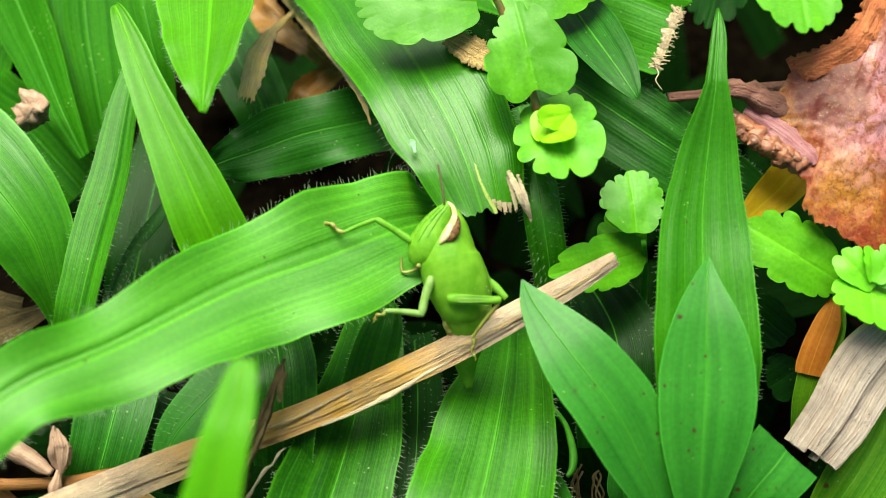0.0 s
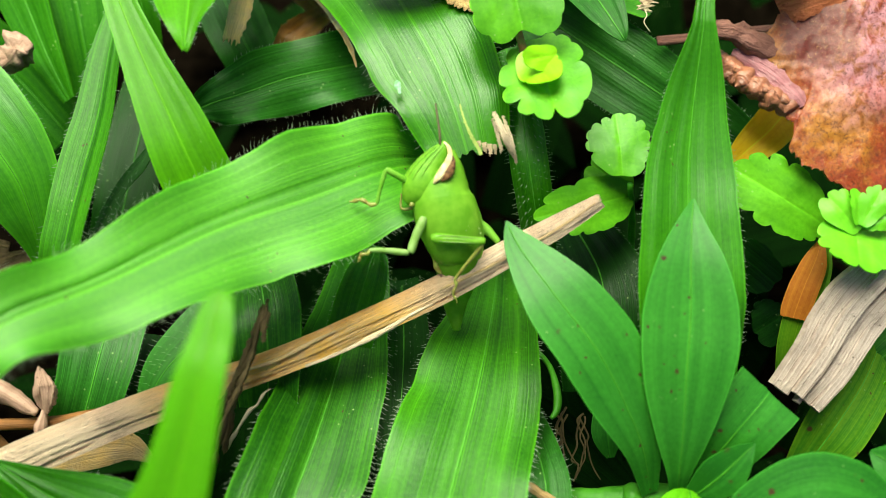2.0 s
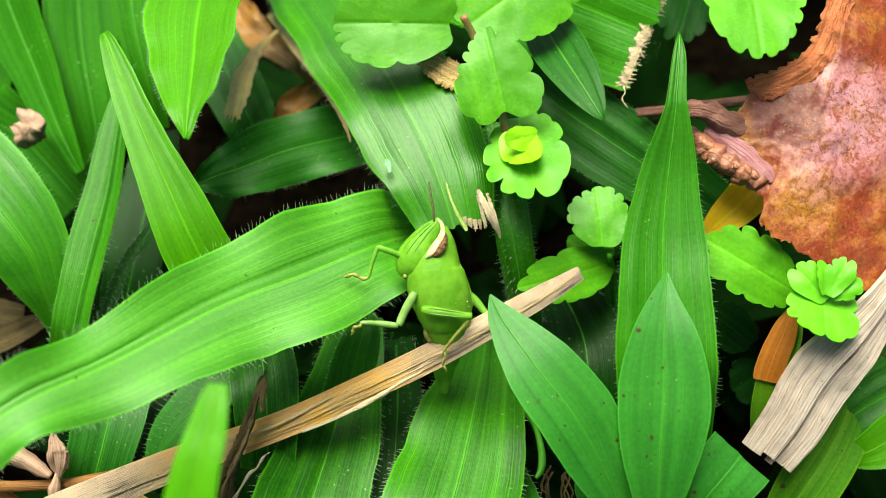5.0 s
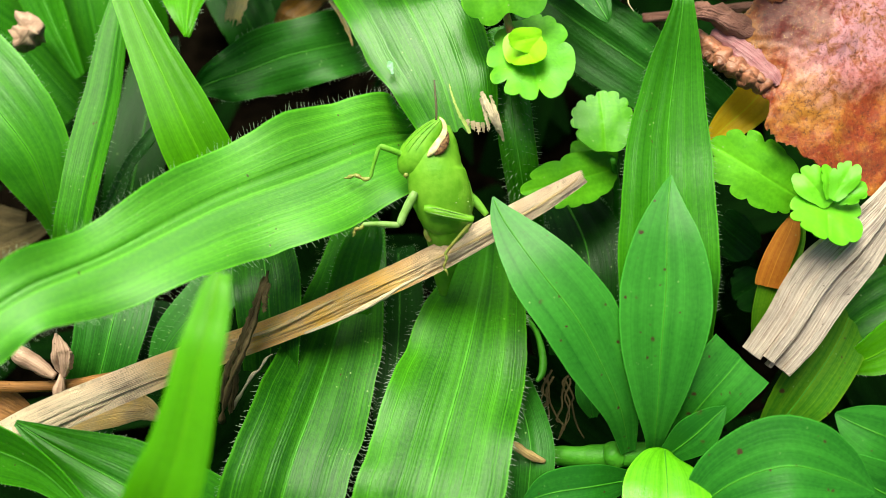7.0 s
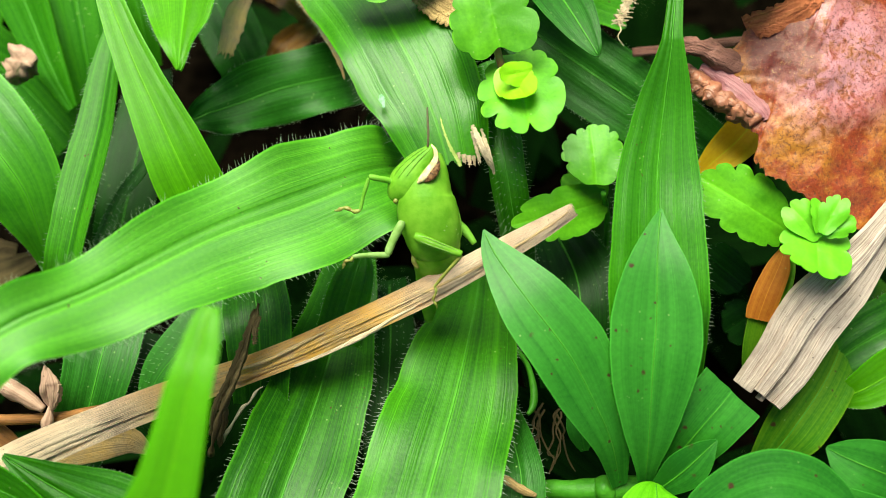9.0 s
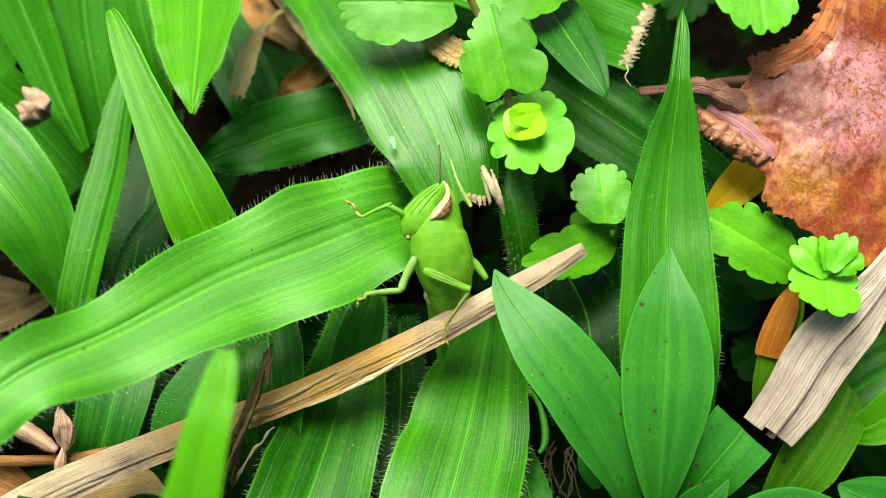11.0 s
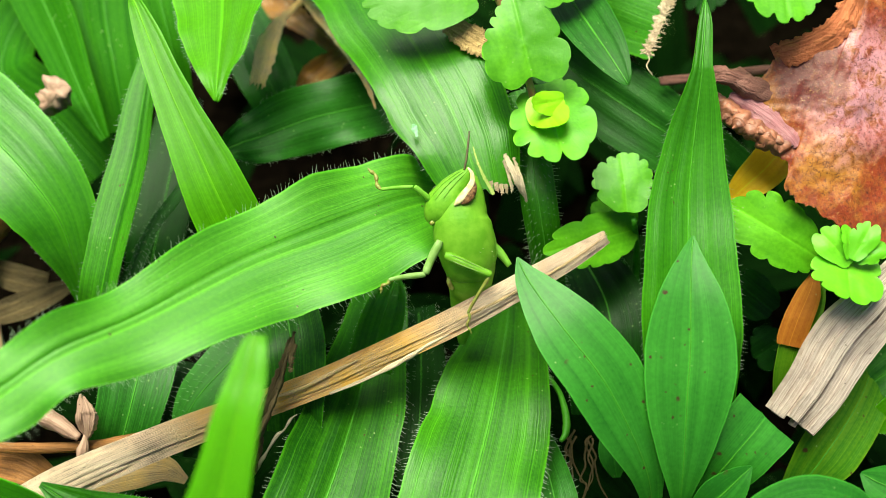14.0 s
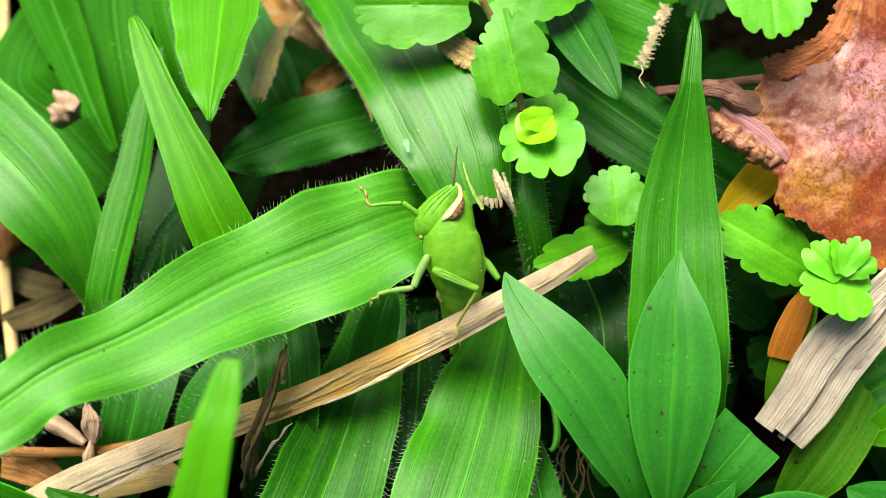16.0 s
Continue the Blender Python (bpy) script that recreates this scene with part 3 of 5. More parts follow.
grass_blade([(-57.2, 63.8, 22.0, 4.4), (-51.5, 51.7, 20.0, 3.9), (-47.1, 43.3, 19.0, 3.1), (-43.0, 35.3, 18.0, 2.0), (-40.2, 30.5, 16.0, 0.7)], BACK, "bright green grass blade further back", hair=0, rib=0.1, tilt=10)
grass_blade([(-45.9, 63.8, 20.0, 4.6), (-43.1, 49.7, 18.0, 4.3), (-40.9, 41.3, 16.0, 3.5), (-39.4, 34.7, 12.0, 2.5)], BACK, "light green grass blade far behind the others", hair=0, rib=0.08, tilt=-20)
grass_blade([(-35.7, 54.2, 26.0, 2.4), (-34.0, 45.9, 24.0, 2.2), (-32.5, 40.6, 21.0, 1.8), (-31.6, 36.8, 16.0, 1.1)], BACK, "pale green grass blade behind the young blade", hair=0, rib=0.08, tilt=-15)
grass_blade([(-56.5, 57.4, 12.0, 3.1), (-57.4, 44.7, 12.0, 4.4), (-50.2, 38.8, 10.0, 4.4), (-43.3, 32.1, 7.0, 3.6)], BACK, "shaded green grass blade far behind the others", hair=0, rib=0.08, tilt=0)
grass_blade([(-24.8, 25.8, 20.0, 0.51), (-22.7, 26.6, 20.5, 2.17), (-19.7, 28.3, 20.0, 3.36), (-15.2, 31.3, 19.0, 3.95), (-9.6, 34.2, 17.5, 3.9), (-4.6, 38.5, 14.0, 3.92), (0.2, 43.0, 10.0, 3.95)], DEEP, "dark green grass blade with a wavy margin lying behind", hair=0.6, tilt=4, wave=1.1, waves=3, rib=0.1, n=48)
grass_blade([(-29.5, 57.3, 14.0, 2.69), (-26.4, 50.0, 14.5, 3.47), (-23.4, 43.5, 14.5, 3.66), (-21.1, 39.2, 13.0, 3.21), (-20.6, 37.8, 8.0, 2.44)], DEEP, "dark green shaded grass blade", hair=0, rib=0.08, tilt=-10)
glossy = grass_blade([(-16.3, 68.9, 20.0, 8.0), (-10.9, 52.2, 25.0, 7.7), (-6.7, 42.0, 27.0, 7.1), (-3.0, 34.4, 28.0, 6.6), (0.4, 27.3, 28.0, 6.3), (2.6, 21.9, 26.8, 5.8, 5.3), (4.2, 16.9, 25.0, 4.6, 3.5)], GLOSSY,
            "broad glossy green grass blade with a chewed brown end", hair=0.9, rib=0, tilt=-8, fold=0.06, cup=-0.12, wave=0.35, n=60, across=28, ragged=0.9)
bm, _, _ = lamina([(-2.8, 23.3, 28.4, 0.1), (-2.7, 22.7, 28.4, 0.3), (-2.5, 22.2, 28.3, 0.2), (-2.4, 21.7, 28.2, 0.1)], n=10, across=6, thick=0.1, jag=0.15, seed=61, rough=0.2)
part("pale_fleck", shift(bm, glossy.location / MM), SPECK, glossy, "small whitish fleck")
bm, _, _ = lamina([(3.4, 20.2, 28.6, 0.06), (3.8, 18.6, 28.4, 0.1), (4.4, 17.2, 27.9, 0.15), (5.1, 16.2, 27.2, 0.18), (5.5, 15.6, 26.7, 0.17)], n=40, across=6, thick=0.1, rough=0.1, jag=0.08, seed=62)
part("dry_streak", shift(bm, glossy.location / MM), BLEACHED, glossy, "pale yellow dried streak near the chewed end")
AT = (6.2, 21.0, 20.0)
bit = thing("chewed_leaf_edge", AT, "pale brown dried chewed end of the glossy blade", "leaf scrap")
for n, (x, y, z, w, d) in enumerate(((5.3, 17.0, 26.4, 0.16, 0.5), (5.8, 16.9, 26.3, 0.2, 0.3), (6.3, 16.8, 26.2, 0.22, 0.5), (6.8, 16.9, 26.0, 0.16, 0.3))):
    bm, _, _ = lamina([(x - 0.05, y + 0.4, z + 0.1, w), (x, y, z, w * 1.1), (x + 0.1, y - d, z - 0.4, w * 0.6)], n=16, across=8, rough=0.3, jag=0.2, ragged=0.7, thick=0.12, seed=51 + n)
    part("edge", shift(bm, AT), FRAYED, bit)
AT = (24.9, 42.8, 24.0)
bit = thing("torn_leaf_edge", AT, "pale fibrous torn edge of a grass blade", "leaf scrap")
FIBRE = dry_material("pale_fibre", (0.36, 0.2, 0.1), (0.85, 0.7, 0.5), streak=6)
for n in range(190):
    rng = random.Random(n)
    a, b = Vector((28.8, 48.0, 28.2)), Vector((22.6, 33.3, 27.6))
    k = rng.random()
    tuft = 0.75 + 0.8 * noise.noise(Vector((k * 14, 3, 0)))
    p = a.lerp(b, k) + Vector((rng.uniform(-0.8, 0.1), rng.uniform(-0.2, 0.2), rng.uniform(0.0, 0.3)))
    an = rng.gauss(-0.35, 0.55)
    d = Vector((math.cos(an), math.sin(an), rng.uniform(-0.5, 0.5))) * (tuft * rng.uniform(0.5, 1.1))
    r = rng.uniform(0.025, 0.065)
    part("fibre", shift(tube([(*(p - d * 0.5), r), (*p, r), (*(p + d * 0.6), r * 0.7), (*(p + d), 0.02)], 4, 0.6, 0.5, n), AT), FIBRE, bit)
bm, _, _ = lamina([(28.3, 48.2, 28.0, 0.4), (26.4, 43.6, 28.0, 0.5), (24.4, 38.8, 27.9, 0.45), (22.3, 33.4, 27.6, 0.3)], n=120, across=10, rough=0.3, jag=0.7, thick=0.2, seed=64)
part("rind", shift(bm, AT), FRAYED, bit, "brown withered rind")
part("thread", shift(tube([(22.4, 33.4, 27.6, 0.07), (22.5, 32.4, 27.8, 0.06), (22.1, 31.4, 27.9, 0.05), (22.7, 30.4, 27.6, 0.03)], 5), AT), FIBRE, bit)
grass_blade([(8.2, 30.8, 24.5, 1.8), (9.5, 23.1, 24.5, 1.9), (10.3, 16.9, 23.0, 1.9), (11.3, 13.6, 18.0, 1.8), (12.2, 11.7, 11.0, 1.7)], GREEN, "green hairy leaf sheath", fuzz=0.7, hair=0.8, rib=0.1, tilt=10, cup=-0.5)
grass_blade([(27.0, 33.5, 36.0, 0.1), (26.8, 30.7, 35.6, 0.7), (26.4, 26.8, 34.0, 1.0), (26.3, 25.3, 33.0, 1.4), (25.8, 21.0, 29.5, 2.9), (25.2, 15.4, 26.5, 4.0), (25.0, 8.9, 24.0, 4.8), (25.1, 2.0, 20.0, 5.0), (26.4, -2.4, 11.0, 4.4)], GREEN,
            "upright green grass blade narrowing to a slim tip", hair=0.6, hair_span=(0.45, 0.95), rib=0.1, tilt=-5, fold=0.16, n=60, across=26)
grass_blade([(7.9, 16.4, 6.0, 2.7), (7.3, 9.4, 9.5, 4.0), (6.2, 2.1, 12.0, 5.5), (5.0, -4.3, 13.5, 6.5), (3.4, -11.3, 15.0, 6.7), (1.8, -18.3, 16.0, 6.8), (-0.1, -26.0, 13.0, 6.8)], STRIPED,
            "broad striped green grass blade hanging down", hair=0.8, rib=0.1, tilt=8, fold=0.05, wave=0.5, waves=4, n=60, across=28)
grass_blade([(-7.2, 15.8, 7.0, 2.68), (-7.9, 7.7, 8.5, 3.93), (-9.0, -0.6, 10.3, 4.95), (-10.3, -7.8, 12.0, 5.64), (-11.7, -13.7, 13.0, 5.82), (-12.8, -18.7, 12.5, 5.92), (-15.2, -25.4, 8.0, 5.6)], STRIPED,
            "green grass blade folded along its middle", hair=0.7, rib=0.12, tilt=-5, fold=0.3, wave=0.3, n=50, across=26)
grass_blade([(-5.0, 12.4, 15.0, 0.5), (-5.5, 9.5, 16.0, 1.8), (-6.5, 7.1, 14.0, 2.4), (-8.2, 3.3, 9.0, 2.5)], GREEN, "short bright grass blade tip under the broad blade", hair=0.4, rib=0.1)
grass_blade([(9.8, -1.4, 8.0, 1.2), (11.1, -7.2, 10.0, 2.1), (11.8, -11.7, 11.0, 2.5), (11.6, -15.5, 10.0, 2.4), (11.1, -20.1, 5.0, 2.1)], DEEP, "bluish green grass blade low down", hair=0.7, rib=0.08, tilt=14)
grass_blade([(-3.1, 14.9, 3.0, 2.0), (-2.4, 6.1, 6.0, 2.8), (-2.4, -1.2, 7.0, 2.6), (-2.9, -8.5, 6.0, 1.8)], SHADY, "grass blade deep between others, darkened for shade", fuzz=0.7, hair=0.8, rib=0.08)
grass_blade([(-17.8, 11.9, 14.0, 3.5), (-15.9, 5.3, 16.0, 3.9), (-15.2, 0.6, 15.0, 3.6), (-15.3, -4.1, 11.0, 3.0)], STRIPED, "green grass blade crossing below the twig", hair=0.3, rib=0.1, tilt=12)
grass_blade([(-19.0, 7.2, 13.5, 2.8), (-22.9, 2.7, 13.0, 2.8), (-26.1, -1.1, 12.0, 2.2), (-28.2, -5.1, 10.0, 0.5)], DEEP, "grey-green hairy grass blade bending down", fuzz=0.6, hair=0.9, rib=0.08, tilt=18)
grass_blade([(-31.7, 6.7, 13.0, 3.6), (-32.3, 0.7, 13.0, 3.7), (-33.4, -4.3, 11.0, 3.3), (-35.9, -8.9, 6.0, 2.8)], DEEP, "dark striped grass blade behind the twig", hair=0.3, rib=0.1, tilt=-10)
grass_blade([(-26.2, 5.0, 8.0, 3.8), (-27.0, -0.9, 9.0, 3.8), (-27.8, -5.7, 8.0, 2.4)], SHADY, "grass blade darkened for shade", hair=0.3, rib=0.08, tilt=10)
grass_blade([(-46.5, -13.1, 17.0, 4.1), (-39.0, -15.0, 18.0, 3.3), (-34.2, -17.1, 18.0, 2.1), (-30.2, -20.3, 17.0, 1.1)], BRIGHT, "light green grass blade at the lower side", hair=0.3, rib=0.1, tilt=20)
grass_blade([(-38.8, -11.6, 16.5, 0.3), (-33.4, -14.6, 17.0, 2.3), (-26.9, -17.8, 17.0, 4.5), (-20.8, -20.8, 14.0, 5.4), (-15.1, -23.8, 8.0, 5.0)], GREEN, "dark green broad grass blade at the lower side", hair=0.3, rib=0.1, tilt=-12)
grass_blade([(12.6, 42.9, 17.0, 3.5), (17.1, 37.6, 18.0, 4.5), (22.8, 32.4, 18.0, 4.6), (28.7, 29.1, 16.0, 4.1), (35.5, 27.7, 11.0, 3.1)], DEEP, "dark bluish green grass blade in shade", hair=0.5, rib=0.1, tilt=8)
grass_blade([(15.9, 19.4, 9.0, 2.7), (18.2, 11.2, 12.0, 4.4), (18.6, 5.4, 11.0, 5.0), (18.2, 0.1, 6.0, 3.8)], SHADY, "grass blade under the broad leaves, darkened for shade", hair=0.5, rib=0.1)
grass_blade([(38.3, -7.8, 5.0, 2.1), (40.8, -5.0, 8.0, 3.5), (44.9, 0.4, 9.0, 3.5), (48.7, 7.0, 8.0, 2.9), (53.8, 15.7, 5.0, 2.7)], MOTTLED, "yellowing green leaf beneath the wood", hair=0, rib=0.1, tilt=10)
grass_blade([(45.2, 1.9, 7.0, 1.2), (48.5, 3.8, 9.0, 3.2), (52.8, 6.0, 10.0, 3.8), (60.6, 10.5, 8.0, 3.8)], GREEN, "green grass blade beside the wood", hair=0.4, rib=0.1, tilt=-10)
grass_blade([(46.2, -1.0, 6.0, 0.6), (48.7, -0.6, 8.0, 2.1), (52.3, 1.2, 9.0, 2.8), (58.1, 4.3, 8.0, 2.5)], YOUNG, "yellow-green blade beside the wood", hair=0.3, rib=0.08)
grass_blade([(2.9, 57.3, 24.0, 7.2), (13.7, 49.2, 26.0, 7.1), (19.9, 44.9, 27.0, 7.1), (25.8, 40.9, 27.5, 6.8)], BRIGHT, "torn grass blade with a ragged pale end", hair=0, rib=0.08, tilt=18, ragged=1.2, across=30)
grass_blade([(13.4, 44.5, 27.0, 2.0), (15.3, 37.9, 29.0, 2.9), (17.5, 31.9, 30.0, 2.4), (19.0, 28.4, 30.0, 1.1), (19.6, 27.3, 29.7, 0.2)], DEEP, "dark green lance-shaped leaf", name="lance_leaf", category="leaf", hair=0, rib=0.14, fold=0.25)

# ---- broad-leaved herb ----
AT = (24.6, -10.8, 6.0)
herb = thing("broad_leaved_herb", AT, "smooth green herb with broad pointed speckled leaves", "herb")
lance(herb, AT, [(25.1, 10.7, 26.8, 0.1), (24.7, 8.3, 26.6, 1.3), (24.4, 4.5, 25.6, 3.2), (24.3, 0.1, 23.5, 4.4), (24.0, -4.1, 21.0, 4.1), (24.0, -8.3, 17.0, 2.6), (24.1, -11.1, 13.0, 1.1), (24.3, -12.2, 10.0, 0.7)], HERB, fold=0.1, n=48)
lance(herb, AT, [(7.8, 9.0, 25.4, 0.1, 0.1), (9.0, 6.2, 25.2, 1.8, 1.5), (12.1, 1.6, 24.6, 3.6, 3.1), (15.8, -2.7, 22.5, 4.0, 3.5), (18.6, -6.5, 19.0, 3.1), (20.6, -9.4, 15.0, 1.8), (21.8, -11.9, 10.0, 0.8)], HERB, fold=0.06, tilt=-10, n=48)
lance(herb, AT, [(26.1, -11.6, 9.0, 1.04), (27.1, -10.0, 13.0, 2.48), (28.8, -8.3, 16.0, 3.16), (30.8, -6.3, 17.5, 3.42), (32.2, -4.7, 17.8, 3.49)], HERB, "bluish green leaf with a blunt torn end", fold=0.05, ragged=0.5, n=40)
lance(herb, AT, [(25.0, -13.1, 12.0, 0.8), (27.3, -11.9, 15.0, 2.0), (29.1, -10.5, 16.5, 1.3), (30.4, -9.4, 17.0, 0.1)], HERB, fold=0.12)
lance(herb, AT, [(24.9, -12.5, 13.0, 0.6), (24.7, -13.8, 14.0, 2.5), (24.5, -16.0, 15.0, 3.9), (24.3, -19.0, 15.5, 4.2), (24.3, -23.3, 14.0, 3.2), (24.5, -26.5, 12.0, 1.1)], FRESH, "fresh yellow-green leaf", fold=0.25, cup=-0.3)
lance(herb, AT, [(26.6, -19.2, 12.0, 0.9), (30.1, -16.8, 16.0, 3.7), (35.0, -15.5, 18.0, 4.8), (39.9, -16.1, 17.0, 3.5), (44.0, -17.1, 15.0, 0.2)], HERB, fold=0.08, tilt=-12)
lance(herb, AT, [(51.5, -13.0, 13.0, 3.3), (45.7, -12.0, 16.0, 3.1), (42.7, -10.6, 16.0, 1.9), (41.3, -9.5, 15.5, 0.2)], HERB, fold=0.1, tilt=-6)
lance(herb, AT, [(50.7, -17.3, 10.0, 3.3), (45.4, -16.5, 13.0, 3.2), (42.1, -14.6, 14.0, 1.9), (41.1, -12.6, 13.0, 0.2)], HERB, fold=0.1, tilt=-6)
lance(herb, AT, [(21.8, -14.8, 10.0, 0.9), (17.7, -16.3, 13.0, 2.2), (13.6, -17.0, 13.0, 2.1), (10.9, -17.7, 12.0, 0.2)], HERB, fold=0.1)
lance(herb, AT, [(18.9, -7.0, 6.0, 0.4), (18.5, -5.2, 8.0, 1.6), (18.8, -2.4, 9.0, 1.3), (19.4, 0.2, 9.0, 0.2)], HERB, fold=0.1, rib=0)
stem(herb, AT, [(13.3, -11.2, 6.0, 1.0), (17.3, -11.7, 7.5, 1.1), (20.5, -11.7, 8.0, 1.3), (23.7, -11.5, 8.0, 1.2), (27.4, -11.7, 7.0, 0.9)], RIB, label="pale green jointed stem", sides=14, lump=0.12)
stem(herb, AT, [(19.7, -11.8, 8.0, 1.2), (20.4, -11.8, 8.2, 1.6), (21.1, -11.7, 8.0, 1.2)], RIB, "node", sides=14, lump=0.2)

# ---- scalloped herbs ----
AT = (9.9, 34.4, 20.0)
herb = thing("scalloped_herb", AT, "small light green herb with round scalloped leaves", "herb", "scalloped herbs")
herb_leaf(herb, AT, (9.7, 25.0, 31.5), (7.4, 33.8, 36.0), 4.46, CRENATE, bow=0.12, fold=0.14, teeth=13, notch=0.3, depth=0.15, wedge=-0.2)
herb_leaf(herb, AT, (10.8, 28.7, 29.0), (12.5, 16.8, 30.5), 4.49, CRENATE, bow=0.03, teeth=12, depth=0.21, wedge=0.02)
herb_leaf(herb, AT, (9.6, 25.6, 30.8), (11.9, 20.1, 32.2), 2.03, LIME, "tiny yellow-green heart leaf", teeth=9, depth=0.06, bow=-0.15)
herb_leaf(herb, AT, (12.8, 24.0, 31.6), (9.4, 22.3, 32.6), 1.33, LIME, "tiny yellow-green heart leaf", teeth=8, depth=0.06, bow=-0.1)
herb_leaf(herb, AT, (4.7, 37.5, 33.0), (-8.9, 37.3, 33.5), 4.89, CRENATE, teeth=19, depth=0.1, wedge=-0.08, fold=0.2, notch=0.2, bow=0.05)
herb_leaf(herb, AT, (5.0, 36.8, 33.0), (17.4, 46.7, 34.5), 5.88, CRENATE, teeth=17, depth=0.1, fold=0.08, wedge=-0.05, bow=0.05)
herb_leaf(herb, AT, (4.1, 38.3, 33.0), (2.7, 49.7, 35.0), 4.0, CRENATE)
stem(herb, AT, [(10.4, 32.5, 10.0, 0.4), (9.8, 28.8, 22.0, 0.4), (9.5, 26.1, 30.0, 0.4), (6.8, 33.9, 33.0, 0.4), (5.1, 35.9, 36.0, 0.4)], plain_material("red_stem", (0.3, 0.1, 0.05), 0.5, (0.2, 0.22, 0.05)), label="thin reddish stem")

AT = (22.1, 22.7, 10.0)
herb = thing("scalloped_herb", AT, "small light green herb with round scalloped leaves", "herb", "scalloped herbs")
herb_leaf(herb, AT, (19.7, 16.0, 22.0), (19.1, 22.9, 24.0), 3.15, CRENATE, teeth=13, depth=0.14, wedge=0.05)
herb_leaf(herb, AT, (21.7, 17.0, 18.0), (11.2, 12.2, 21.0), 2.9, CRENATE, teeth=12)
herb_leaf(herb, AT, (21.5, 17.7, 17.0), (16.9, 20.6, 18.5), 2.38, CRENATE)
stem(herb, AT, [(22.9, 15.7, 3.0, 0.4), (22.1, 17.0, 12.0, 0.4), (20.5, 16.2, 21.0, 0.3)], RIB)

AT = (43.7, 19.2, 8.0)
herb = thing("scalloped_herb", AT, "small light green herb with a fresh leaf rosette", "herb", "scalloped herbs")
herb_leaf(herb, AT, (40.0, 11.7, 20.0), (29.7, 16.4, 24.0), 3.4, CRENATE, teeth=13, depth=0.17, wedge=0.15)
herb_leaf(herb, AT, (41.9, 12.9, 22.5), (40.3, 4.8, 24.0), 3.7, PERKY, "fresh yellow-green leaf", teeth=13, depth=0.14, bow=-0.05)
herb_leaf(herb, AT, (41.3, 9.3, 23.4), (38.3, 12.8, 24.6), 1.73, PERKY, "fresh yellow-green leaf", teeth=9, depth=0.2, wedge=0.3)
herb_leaf(herb, AT, (41.1, 9.5, 23.8), (40.8, 12.8, 25.6), 0.86, PERKY, "fresh yellow-green leaf", teeth=7, depth=0.2, wedge=0.35, tilt=20)
herb_leaf(herb, AT, (41.2, 9.4, 24.0), (43.3, 12.8, 25.8), 1.42, PERKY, "fresh yellow-green leaf", teeth=8, depth=0.22, wedge=0.4, tilt=-15)
herb_leaf(herb, AT, (41.6, 9.3, 23.6), (44.5, 11.1, 25.0), 1.14, PERKY, "fresh yellow-green leaf", teeth=8, depth=0.2, wedge=0.4)
herb_leaf(herb, AT, (37.7, 11.3, 9.0), (32.7, 14.0, 12.0), 2.6, SHADY, "leaf darkened for shade")
herb_leaf(herb, AT, (39.8, 10.3, 5.0), (35.3, 7.0, 6.0), 2.6, SHADY, "leaf darkened for shade")
stem(herb, AT, [(48.8, 15.3, 4.0, 0.4), (45.3, 13.0, 14.0, 0.4), (42.0, 10.4, 23.0, 0.3)], RIB)
stem(herb, AT, [(49.9, 15.8, 3.0, 0.4), (44.4, 14.1, 12.0, 0.3), (39.4, 11.9, 20.0, 0.2)], RIB)

AT = (39.4, 56.4, 20.0)
herb = thing("scalloped_herb", AT, "light green scalloped leaf at the patch's far edge", "herb", "scalloped herbs")
herb_leaf(herb, AT, (34.2, 45.7, 37.0), (33.8, 27.8, 39.0), 5.3, CRENATE, teeth=15, depth=0.1)
herb_leaf(herb, AT, (34.8, 59.4, 20.0), (30.2, 44.6, 22.0), 3.6, SHADY, "leaf darkened for shade")
stem(herb, AT, [(44.6, 81.3, 2.0, 0.5), (39.1, 62.3, 20.0, 0.4), (33.8, 45.0, 37.0, 0.3)], RIB)

# ---- dead leaf, wood, straw, twigs ----


